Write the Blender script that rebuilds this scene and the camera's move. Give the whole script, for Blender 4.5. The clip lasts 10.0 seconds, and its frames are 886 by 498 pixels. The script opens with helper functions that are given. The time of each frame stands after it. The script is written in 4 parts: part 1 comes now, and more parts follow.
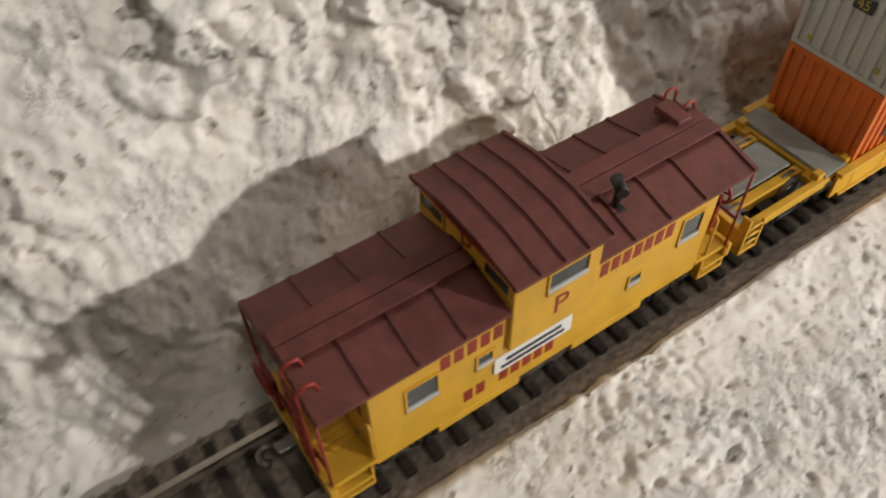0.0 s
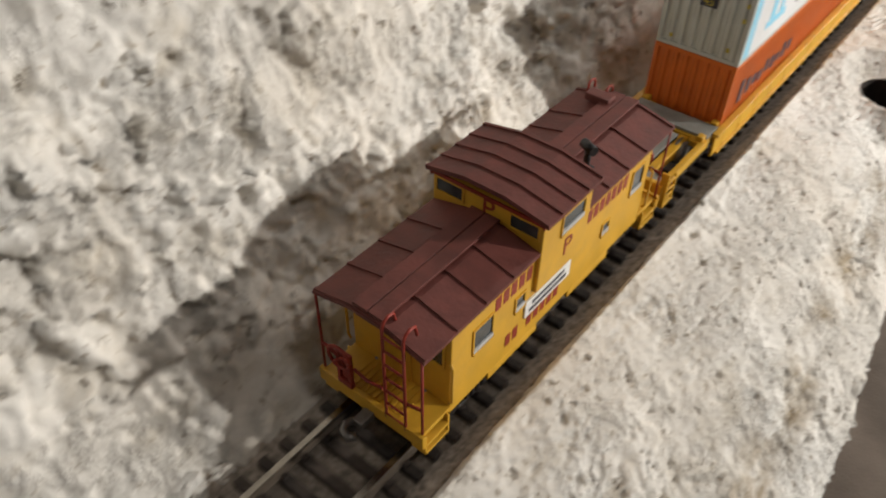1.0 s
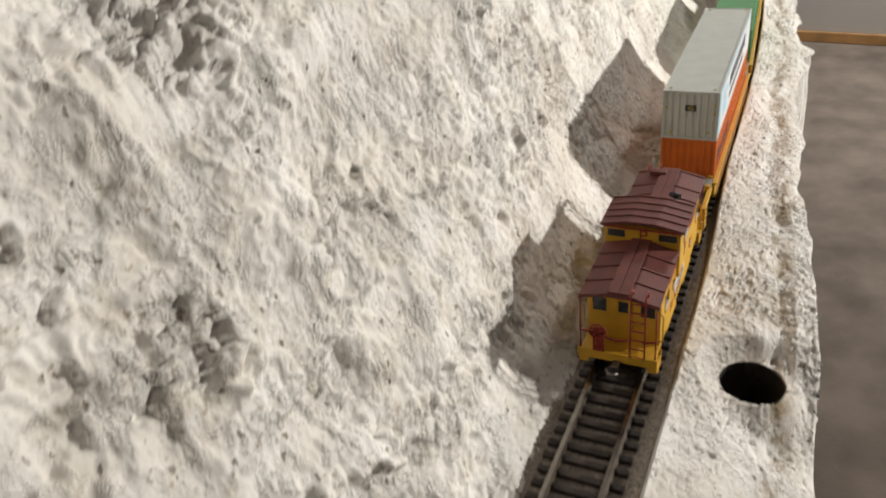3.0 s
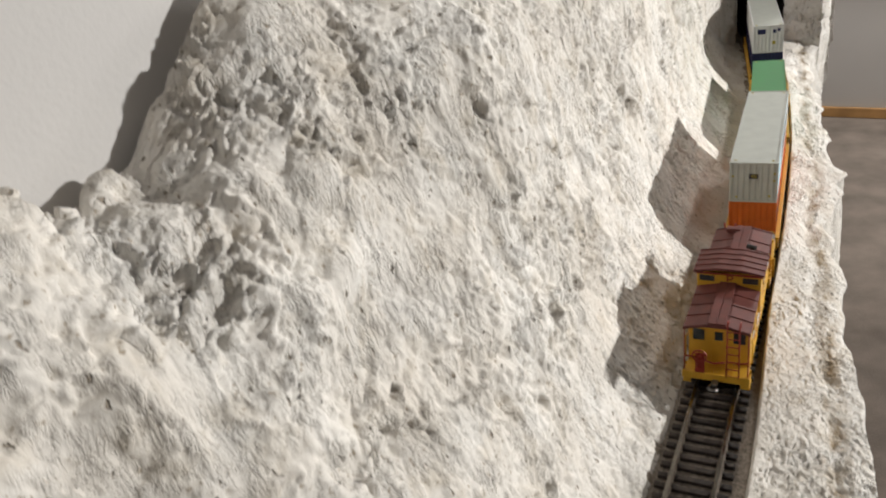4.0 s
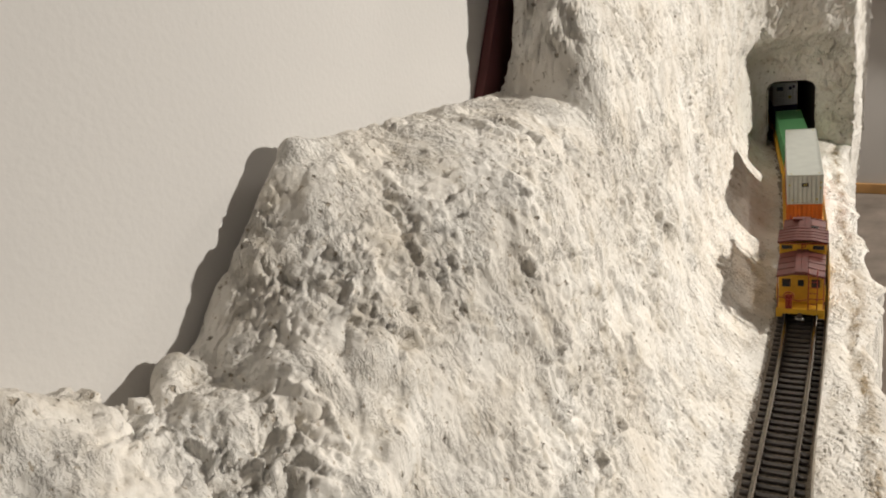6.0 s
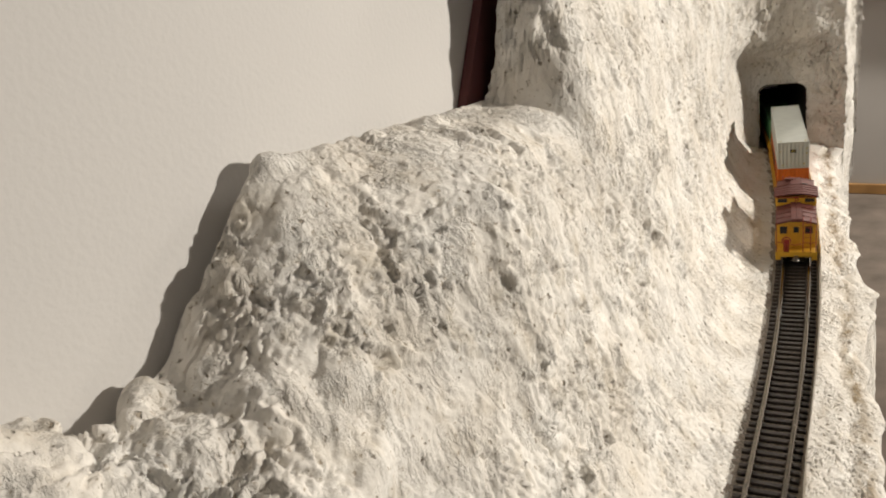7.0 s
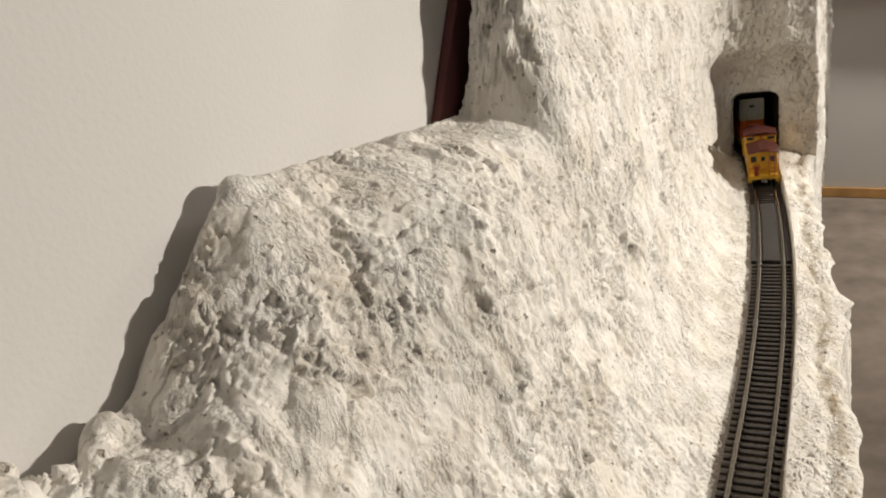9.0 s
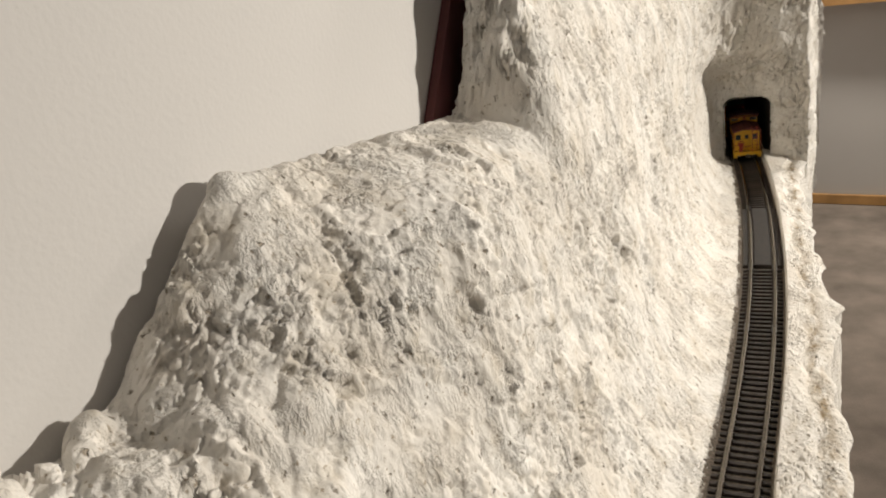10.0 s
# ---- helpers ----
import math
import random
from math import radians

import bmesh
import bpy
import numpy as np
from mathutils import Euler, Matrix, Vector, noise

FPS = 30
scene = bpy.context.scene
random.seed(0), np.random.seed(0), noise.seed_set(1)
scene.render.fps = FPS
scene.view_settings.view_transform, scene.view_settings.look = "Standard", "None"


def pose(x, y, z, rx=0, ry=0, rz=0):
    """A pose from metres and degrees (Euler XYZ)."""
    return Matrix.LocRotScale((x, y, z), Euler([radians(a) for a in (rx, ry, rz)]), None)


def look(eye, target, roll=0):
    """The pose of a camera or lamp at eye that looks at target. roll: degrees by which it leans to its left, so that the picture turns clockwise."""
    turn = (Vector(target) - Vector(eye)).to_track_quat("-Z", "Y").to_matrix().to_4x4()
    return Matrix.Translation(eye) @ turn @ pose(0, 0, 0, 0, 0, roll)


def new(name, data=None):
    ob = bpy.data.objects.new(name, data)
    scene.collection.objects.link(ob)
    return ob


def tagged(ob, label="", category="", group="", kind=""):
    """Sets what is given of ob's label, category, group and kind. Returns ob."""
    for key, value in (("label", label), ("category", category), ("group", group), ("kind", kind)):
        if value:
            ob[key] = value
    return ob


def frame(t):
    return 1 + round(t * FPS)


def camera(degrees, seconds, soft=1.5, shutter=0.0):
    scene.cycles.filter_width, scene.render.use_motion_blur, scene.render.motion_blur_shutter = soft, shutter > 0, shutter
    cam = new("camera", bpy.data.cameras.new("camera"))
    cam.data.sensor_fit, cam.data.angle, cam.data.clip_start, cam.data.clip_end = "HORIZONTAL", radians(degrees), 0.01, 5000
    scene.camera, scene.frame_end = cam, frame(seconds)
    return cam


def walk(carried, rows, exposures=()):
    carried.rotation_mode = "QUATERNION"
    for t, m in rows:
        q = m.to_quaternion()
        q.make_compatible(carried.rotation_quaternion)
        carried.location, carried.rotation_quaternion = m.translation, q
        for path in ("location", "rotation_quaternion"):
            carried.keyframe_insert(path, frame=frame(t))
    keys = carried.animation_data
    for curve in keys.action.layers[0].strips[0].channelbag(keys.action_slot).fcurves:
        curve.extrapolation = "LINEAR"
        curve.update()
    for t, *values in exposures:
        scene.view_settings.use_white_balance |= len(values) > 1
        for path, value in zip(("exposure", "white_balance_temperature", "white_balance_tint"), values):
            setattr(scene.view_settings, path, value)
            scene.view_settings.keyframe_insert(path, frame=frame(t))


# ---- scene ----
cam = camera(59.5, 10.0, soft=1.9, shutter=0.4)
# seconds, place in metres, yaw, pitch, roll in degrees
PATH = [
    (0, 0.0749, 0.1546, 0.1458, 56.68, -49.64, -1.13),
    (0.5, 0.0718, 0.1767, 0.1447, 46.79, -44.88, 0.60),
    (1, 0.0739, 0.2065, 0.1481, 38.11, -42.73, 1.12),
    (1.5, 0.0762, 0.2303, 0.1589, 31.65, -40.13, 0.97),
    (2, 0.0698, 0.2432, 0.1746, 29.25, -37.36, -0.77),
    (2.5, 0.0581, 0.2535, 0.1907, 28.97, -35.17, -4.01),
    (3, 0.0538, 0.2731, 0.2070, 28.45, -32.00, -7.45),
    (3.2, 0.0520, 0.2807, 0.2124, 28.10, -30.70, -8.09),
    (4.3, 0.0412, 0.3004, 0.2548, 30.34, -25.38, -9.62),
    (4.5, 0.0446, 0.3019, 0.2593, 30.72, -24.61, -9.64),
    (5, 0.0398, 0.2989, 0.2696, 30.87, -22.82, -9.66),
    (5.5, 0.0362, 0.2995, 0.2791, 31.02, -21.90, -9.31),
    (7, 0.0397, 0.3119, 0.2819, 30.80, -21.47, -9.86),
    (7.5, 0.0418, 0.3152, 0.2822, 30.08, -21.60, -9.87),
    (8, 0.0391, 0.3166, 0.2830, 29.64, -21.56, -9.95),
    (8.5, 0.0397, 0.3185, 0.2844, 29.34, -21.38, -9.98),
    (9, 0.0384, 0.3192, 0.2851, 29.03, -21.33, -9.88),
    (9.5, 0.0374, 0.3200, 0.2843, 28.52, -21.18, -9.65),
    (10, 0.0370, 0.3205, 0.2829, 28.29, -21.18, -9.14),
]
walk(cam, [(t, pose(x, y, z, 90 + pitch, 0, yaw) @ pose(0, 0, 0, 0, 0, roll)) for t, x, y, z, yaw, pitch, roll in PATH],
     exposures=[(0, 0.56, 6200, 10), (0.5, 0.36, 6200, 10), (1, 0.26, 6200, 10), (2.0, 0.18, 6200, 10), (3.0, 0.0, 6150, 10), (4.5, -0.02, 6000, 10), (5.5, -0.02, 6300, 10), (7, -0.02, 6550, 10), (10, -0.02, 6550, 10)])

# ---- light: a standing lamp across the room, a hanging lamp by the far wall, a ceiling lamp, the room's dim bounce ----
world = bpy.data.worlds.new("room_air")
scene.world = world
world.use_nodes = True
world.node_tree.nodes["Background"].inputs["Color"].default_value = (1.0, 0.93, 0.84, 1)
world.node_tree.nodes["Background"].inputs["Strength"].default_value = 0.075


def lamp(name, kind, place, aim, energy, colour, size):
    data = bpy.data.lights.new(name, kind)
    data.energy, data.color = energy, colour
    if kind == "AREA":
        data.shape, data.size = "DISK", size
    else:
        data.shadow_soft_size = size
    ob = new(name, data)
    ob.matrix_world = look(place, aim)
    return ob


standing = lamp("standing_lamp", "SPOT", (2.0, 1.755, 0.63), (0.0, 0.84, 0.0), 275.0, (1.0, 0.94, 0.852), 0.05)
standing.data.spot_size, standing.data.spot_blend = radians(37), 1.0
lamp("hanging_lamp", "AREA", (0.50, 2.70, 1.10), (0.50, 2.62, 0), 27.0, (1.0, 0.93, 0.84), 0.20)
lamp("ceiling_lamp", "AREA", (0.85, 0.25, 1.55), (0.85, 0.25, 0), 2.9, (1.0, 0.93, 0.84), 0.30)

# ---- materials ----


def material(name, colour, rough=0.6, metal=0.0, vary=0.12, scale=300.0, bump=0.15, bump_scale=900.0, spec=0.4, each=0.0):
    m = bpy.data.materials.new(name)
    m.use_nodes = True
    n, l = m.node_tree.nodes, m.node_tree.links
    b = n["Principled BSDF"]
    co = n.new("ShaderNodeTexCoord")
    big = n.new("ShaderNodeTexNoise")
    big.inputs["Scale"].default_value, big.inputs["Detail"].default_value = scale, 6
    ramp = n.new("ShaderNodeMapRange")
    ramp.inputs["From Min"].default_value, ramp.inputs["From Max"].default_value = 0.3, 0.7
    ramp.inputs["To Min"].default_value, ramp.inputs["To Max"].default_value = 1 - vary, 1 + vary
    mul = n.new("ShaderNodeVectorMath")
    mul.operation = "SCALE"
    mul.inputs[0].default_value = colour
    l.new(co.outputs["Object"], big.inputs["Vector"])
    l.new(big.outputs["Fac"], ramp.inputs["Value"])
    fac = ramp.outputs["Result"]
    if each:
        info = n.new("ShaderNodeObjectInfo")
        r2 = n.new("ShaderNodeMapRange")
        r2.inputs["To Min"].default_value, r2.inputs["To Max"].default_value = 1 - each, 1 + each
        l.new(info.outputs["Random"], r2.inputs["Value"])
        mm = n.new("ShaderNodeMath")
        mm.operation = "MULTIPLY"
        l.new(fac, mm.inputs[0])
        l.new(r2.outputs["Result"], mm.inputs[1])
        fac = mm.outputs["Value"]
    l.new(fac, mul.inputs["Scale"])
    l.new(mul.outputs["Vector"], b.inputs["Base Color"])
    rr = n.new("ShaderNodeMapRange")
    rr.inputs["To Min"].default_value, rr.inputs["To Max"].default_value = max(0.02, rough - 0.12), min(1, rough + 0.12)
    l.new(big.outputs["Fac"], rr.inputs["Value"])
    l.new(rr.outputs["Result"], b.inputs["Roughness"])
    b.inputs["Metallic"].default_value = metal
    b.inputs["Specular IOR Level"].default_value = spec
    if bump:
        fine = n.new("ShaderNodeTexNoise")
        fine.inputs["Scale"].default_value, fine.inputs["Detail"].default_value = bump_scale, 5
        bp = n.new("ShaderNodeBump")
        bp.inputs["Strength"].default_value, bp.inputs["Distance"].default_value = bump, 0.5 / bump_scale
        l.new(co.outputs["Object"], fine.inputs["Vector"])
        l.new(fine.outputs["Fac"], bp.inputs["Height"])
        l.new(bp.outputs["Normal"], b.inputs["Normal"])
    return m


def plaster_material(name="plaster", stain=0.55, stretch=None, relief=1.0, stroke=(1.0, 1.0, 0.35), from_=0.52, streak=None):
    """Off-white plaster: chalky, tan stains in patches, brown grit specks, small pits and strokes in relief."""
    m = bpy.data.materials.new(name)
    m.use_nodes = True
    n, l = m.node_tree.nodes, m.node_tree.links
    b = n["Principled BSDF"]
    co = n.new("ShaderNodeTexCoord")

    def noise_tex(scale, detail=5.0, stretch=None, rough=0.55):
        t = n.new("ShaderNodeTexNoise")
        t.inputs["Scale"].default_value, t.inputs["Detail"].default_value = scale, detail
        t.inputs["Roughness"].default_value = rough
        if stretch:
            mp = n.new("ShaderNodeMapping")
            mp.inputs["Scale"].default_value = stretch
            mp.inputs["Rotation"].default_value = (0.35, 0.0, 0.2)
            l.new(co.outputs["Object"], mp.inputs["Vector"])
            l.new(mp.outputs["Vector"], t.inputs["Vector"])
        else:
            l.new(co.outputs["Object"], t.inputs["Vector"])
        return t

    def span(src, a, z, lo=0.0, hi=1.0):
        r = n.new("ShaderNodeMapRange")
        r.inputs["From Min"].default_value, r.inputs["From Max"].default_value = a, z
        r.inputs["To Min"].default_value, r.inputs["To Max"].default_value = lo, hi
        l.new(src, r.inputs["Value"])
        return r.outputs["Result"]

    def mix(fac, a, c):
        x = n.new("ShaderNodeMix")
        x.data_type = "RGBA"
        l.new(fac, x.inputs["Factor"])
        for sock, v in ((x.inputs["A"], a), (x.inputs["B"], c)):
            if isinstance(v, tuple):
                sock.default_value = (*v, 1)
            else:
                l.new(v, sock)
        return x.outputs["Result"]

    broad = noise_tex(26.0, 6.0)
    col = mix(span(broad.outputs["Fac"], 0.35, 0.68), (0.80, 0.77, 0.715), (0.71, 0.66, 0.585))
    mid = noise_tex(70.0, 6.0, stretch, 0.62)
    col = mix(span(mid.outputs["Fac"], from_, from_ + 0.2, 0, stain), col, (0.52, 0.45, 0.34))
    grit = noise_tex(420.0, 3.0)
    col = mix(span(grit.outputs["Fac"], 0.635, 0.70, 0, 0.75), col, (0.34, 0.27, 0.18))
    if streak:
        # brown dirt that has gathered in a line along x = a + b y
        xyz = n.new("ShaderNodeSeparateXYZ")
        l.new(co.outputs["Object"], xyz.inputs["Vector"])
        line = n.new("ShaderNodeMath")
        line.operation = "MULTIPLY_ADD"
        l.new(xyz.outputs["Y"], line.inputs[0])
        line.inputs[1].default_value, line.inputs[2].default_value = streak[1], streak[0]
        off = n.new("ShaderNodeMath")
        off.operation = "SUBTRACT"
        l.new(xyz.outputs["X"], off.inputs[0])
        l.new(line.outputs["Value"], off.inputs[1])
        gap = n.new("ShaderNodeMath")
        gap.operation = "ABSOLUTE"
        l.new(off.outputs["Value"], gap.inputs[0])
        near = span(gap.outputs["Value"], 0.001, 0.009, 1.0, 0.0)
        patchy = span(noise_tex(95.0, 6.0, (1.0, 0.5, 1.0), 0.7).outputs["Fac"], 0.44, 0.62)
        dirt = n.new("ShaderNodeMath")
        dirt.operation = "MULTIPLY"
        l.new(near, dirt.inputs[0])
        l.new(patchy, dirt.inputs[1])
        col = mix(dirt.outputs["Value"], col, (0.36, 0.28, 0.18))
    # small sunk pits, the shade inside them painted in as dark brown
    wob = n.new("ShaderNodeVectorMath")
    wob.operation = "MULTIPLY_ADD"
    wn = noise_tex(500.0, 2.0)
    wob.inputs[1].default_value = (0.0034, 0.0034, 0.0034)
    l.new(wn.outputs["Color"], wob.inputs[0])
    l.new(co.outputs["Object"], wob.inputs[2])
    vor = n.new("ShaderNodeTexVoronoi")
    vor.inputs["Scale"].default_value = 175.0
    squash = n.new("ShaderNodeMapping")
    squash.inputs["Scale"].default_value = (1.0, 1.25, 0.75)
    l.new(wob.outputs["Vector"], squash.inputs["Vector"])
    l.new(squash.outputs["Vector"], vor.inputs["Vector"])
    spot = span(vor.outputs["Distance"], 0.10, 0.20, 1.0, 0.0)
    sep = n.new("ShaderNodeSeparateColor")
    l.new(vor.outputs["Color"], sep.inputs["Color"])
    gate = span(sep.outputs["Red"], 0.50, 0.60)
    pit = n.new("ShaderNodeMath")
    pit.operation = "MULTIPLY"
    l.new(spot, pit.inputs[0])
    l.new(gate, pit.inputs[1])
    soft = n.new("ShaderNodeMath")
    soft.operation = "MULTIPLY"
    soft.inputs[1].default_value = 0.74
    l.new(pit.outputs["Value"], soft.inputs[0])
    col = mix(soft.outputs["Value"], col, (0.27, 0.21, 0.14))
    l.new(col, b.inputs["Base Color"])
    b.inputs["Roughness"].default_value = 0.82
    b.inputs["Specular IOR Level"].default_value = 0.25
    strokes = noise_tex(240.0, 6.0, stroke, 0.65)
    torn = span(strokes.outputs["Fac"], 0.40, 0.60)
    where = noise_tex(55.0, 3.0)
    patch = span(where.outputs["Fac"], 0.40, 0.60, 0.12, 1.0)
    masked = n.new("ShaderNodeMath")
    masked.operation = "MULTIPLY"
    l.new(torn, masked.inputs[0])
    l.new(patch, masked.inputs[1])
    fine = noise_tex(1300.0, 3.0)
    add = n.new("ShaderNodeMath")
    add.operation = "MULTIPLY_ADD"
    add.inputs[1].default_value = 0.10
    l.new(fine.outputs["Fac"], add.inputs[0])
    sink = n.new("ShaderNodeMath")
    sink.operation = "SUBTRACT"
    l.new(masked.outputs["Value"], sink.inputs[0])
    l.new(pit.outputs["Value"], sink.inputs[1])
    l.new(sink.outputs["Value"], add.inputs[2])
    bp = n.new("ShaderNodeBump")
    bp.inputs["Strength"].default_value, bp.inputs["Distance"].default_value = 1.0, 0.0010 * relief
    l.new(add.outputs["Value"], bp.inputs["Height"])
    l.new(bp.outputs["Normal"], b.inputs["Normal"])
    return m


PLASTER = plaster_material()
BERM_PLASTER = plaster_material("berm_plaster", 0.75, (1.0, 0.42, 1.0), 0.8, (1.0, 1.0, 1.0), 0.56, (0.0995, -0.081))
BALLAST = material("ballast", (0.29, 0.245, 0.20), 0.95, vary=0.5, scale=700, bump=1.0, bump_scale=1100)
TIE = material("tie_plastic", (0.048, 0.037, 0.030), 0.55, vary=0.5, scale=260, bump=0.4, bump_scale=900, each=0.35)
RAIL = material("weathered_rail_side", (0.13, 0.105, 0.08), 0.5, 0.6, vary=0.3, scale=240, bump=0.15, bump_scale=1500)
RAILHEAD = material("polished_railhead", (0.36, 0.33, 0.28), 0.22, 1.0, vary=0.25, scale=240, bump=0.1, bump_scale=1500)
YELLOW = material("yellow_paint", (0.62, 0.345, 0.028), 0.42, vary=0.10, scale=160, bump=0.08)
MAROON = material("maroon_roof_paint", (0.135, 0.038, 0.029), 0.6, vary=0.22, scale=220, bump=0.2)
RED = material("red_paint", (0.26, 0.030, 0.017), 0.45, vary=0.15, scale=200)
BLACK = material("black_plastic", (0.013, 0.012, 0.012), 0.45, vary=0.3)
STEEL = material("dull_metal", (0.20, 0.19, 0.18), 0.35, 0.8, vary=0.2)
GLASS = material("smoky_window", (0.035, 0.042, 0.045), 0.12, vary=0.3, bump=0.0, spec=0.7)
SILVER = material("window_trim", (0.55, 0.56, 0.56), 0.35, 0.3, vary=0.1)
WHITE_PRINT = material("white_print", (0.75, 0.74, 0.71), 0.5, vary=0.05)
DECK = material("grey_deck", (0.24, 0.24, 0.215), 0.6, vary=0.15)
ORANGE = material("orange_container_paint", (0.62, 0.145, 0.018), 0.45, vary=0.10, scale=120, bump=0.08)
GREY = material("pale_grey_container_paint", (0.50, 0.52, 0.48), 0.5, vary=0.07, scale=110, bump=0.08)
WHITE = material("white_container_paint", (0.72, 0.72, 0.72), 0.45, vary=0.06, scale=110)
GREEN = material("green_container_paint", (0.085, 0.26, 0.105), 0.5, vary=0.1, scale=120)
NAVY = material("navy_container_paint", (0.022, 0.024, 0.085), 0.45, vary=0.15, scale=120)
LIGHT_BLUE = material("light_blue_print", (0.27, 0.62, 0.80), 0.5, vary=0.05)
DARK_PRINT = material("dark_print", (0.035, 0.035, 0.05), 0.5, vary=0.1)
YELLOW_PRINT = material("yellow_print", (0.45, 0.36, 0.05), 0.5, vary=0.1)
WALL = material("white_wall_paint", (0.58, 0.56, 0.535), 0.7, vary=0.02, scale=6, bump=0.12, bump_scale=420)
CARPET = material("grey_brown_carpet", (0.23, 0.195, 0.165), 0.95, vary=0.28, scale=9, bump=0.6, bump_scale=260, spec=0.1)
WOOD = material("oak_trim", (0.46, 0.26, 0.10), 0.45, vary=0.2, scale=18, bump=0.1)
# near-black, lines the tunnel and the drilled hole
DARK_LINING = material("dark_lining", (0.030, 0.022, 0.016), 0.9, vary=0.3)
MAROON_BOARD = material("maroon_board", (0.115, 0.035, 0.034), 0.7, vary=0.1, scale=20)
PINE = material("pine_board", (0.48, 0.33, 0.18), 0.6, vary=0.15, scale=14)

# ---- small builders ----
MM = 0.001


def part(name, bm, mat, parent=None, label=""):
    mesh = bpy.data.meshes.new(name)
    bm.to_mesh(mesh)
    bm.free()
    mesh.materials.append(mat)
    ob = new(name, mesh)
    if parent is not None:
        ob.parent = parent
    if label:
        ob["label"] = label
    return ob


def boxes(*specs, bevel=0.0):
    """Boxes from (x0, x1, y0, y1, z0, z1) in millimetres, in one bmesh."""
    bm = bmesh.new()
    for x0, x1, y0, y1, z0, z1 in specs:
        vs = bmesh.ops.create_cube(bm, size=1.0)["verts"]
        for v in vs:
            v.co = Vector((x0 + (v.co.x + 0.5) * (x1 - x0), y0 + (v.co.y + 0.5) * (y1 - y0), z0 + (v.co.z + 0.5) * (z1 - z0))) * MM
    if bevel:
        bmesh.ops.bevel(bm, geom=bm.edges[:], offset=bevel * MM, segments=2, affect="EDGES", profile=0.5)
    return bm


def tube(points, r, sides=8):
    """A round bar along points, in millimetres."""
    bm = bmesh.new()
    pts = [Vector(p) * MM for p in points]
    rings = []
    for i, p in enumerate(pts):
        a = pts[max(i - 1, 0)]
        c = pts[min(i + 1, len(pts) - 1)]
        d = (c - a).normalized()
        u = d.orthogonal().normalized() if i == 0 else (rings_u - d * rings_u.dot(d)).normalized()
        rings_u = u
        w = d.cross(u)
        rings.append([bm.verts.new(p + (u * math.cos(k * math.tau / sides) + w * math.sin(k * math.tau / sides)) * r * MM) for k in range(sides)])
    for a, c in zip(rings, rings[1:]):
        for k in range(sides):
            f = bm.faces.new((a[k], a[(k + 1) % sides], c[(k + 1) % sides], c[k]))
            f.smooth = True
    bm.faces.new(rings[0][::-1])
    bm.faces.new(rings[-1])
    return bm


def merge(*bms):
    out = bmesh.new()
    for b in bms:
        tmp = bpy.data.meshes.new("tmp")
        b.to_mesh(tmp)
        b.free()
        out.from_mesh(tmp)
        bpy.data.meshes.remove(tmp)
    return out


def sweep(section, y0, y1, steps=1, close=True):
    """A section of (x, z) millimetres drawn out along y."""
    bm = bmesh.new()
    rows = [[bm.verts.new(Vector((x, y0 + (y1 - y0) * j / steps, z)) * MM) for x, z in section] for j in range(steps + 1)]
    k = len(section)
    for a, c in zip(rows, rows[1:]):
        for i in range(k if close else k - 1):
            bm.faces.new((a[i], c[i], c[(i + 1) % k], a[(i + 1) % k]))
    if close:
        bm.faces.new(rows[0])
        bm.faces.new(rows[-1][::-1])
    bmesh.ops.recalc_face_normals(bm, faces=bm.faces)
    return bm


def thing(name, label, category, group=""):
    ob = new(name)
    ob.empty_display_size = 0.01
    return tagged(ob, label, category, group)


# ---- the line of the track: straight, then a wide curve to the left ----
BEND_Y, BEND_R = 0.721, 3.0


def on_track(s):
    """x, y and heading (radians to the left) at s metres along the line."""
    if s <= BEND_Y:
        return 0.0, s, 0.0
    a = (s - BEND_Y) / BEND_R
    return -BEND_R * (1 - math.cos(a)), BEND_Y + BEND_R * math.sin(a), a


def shift(y):
    """Sideways shift of the line at y (array)."""
    return -np.maximum(0, y - BEND_Y) ** 2 / (2 * BEND_R)


# ---- noise on arrays ----
def hashed(ix, iy, iz, seed):
    h = (ix * 374761393 + iy * 668265263 + iz * 2147483647 + seed * 974634533) & 0xFFFFFFFF
    h = ((h ^ (h >> 13)) * 1274126177) & 0xFFFFFFFF
    h = ((h ^ (h >> 16)) * 2246822519) & 0xFFFFFFFF
    return ((h ^ (h >> 15)) & 0xFFFF) / 65535.0


def value_noise(p, seed):
    i = np.floor(p).astype(np.int64)
    f = p - i
    f = f * f * (3 - 2 * f)
    out = 0.0
    for dx in (0, 1):
        for dy in (0, 1):
            for dz in (0, 1):
                w = (f[:, 0] if dx else 1 - f[:, 0]) * (f[:, 1] if dy else 1 - f[:, 1]) * (f[:, 2] if dz else 1 - f[:, 2])
                out = out + w * hashed(i[:, 0] + dx, i[:, 1] + dy, i[:, 2] + dz, seed)
    return out * 2 - 1


def cells(p, seed):
    """Distance to the nearest of scattered points, one in each unit cell."""
    i = np.floor(p).astype(np.int64)
    best = np.full(len(p), 9.0)
    for dx in (-1, 0, 1):
        for dy in (-1, 0, 1):
            for dz in (-1, 0, 1):
                c = i + np.array((dx, dy, dz))
                q = c + np.stack([hashed(c[:, 0], c[:, 1], c[:, 2], seed + k) for k in range(3)], -1)
                best = np.minimum(best, ((p - q) ** 2).sum(-1))
    return np.sqrt(best)


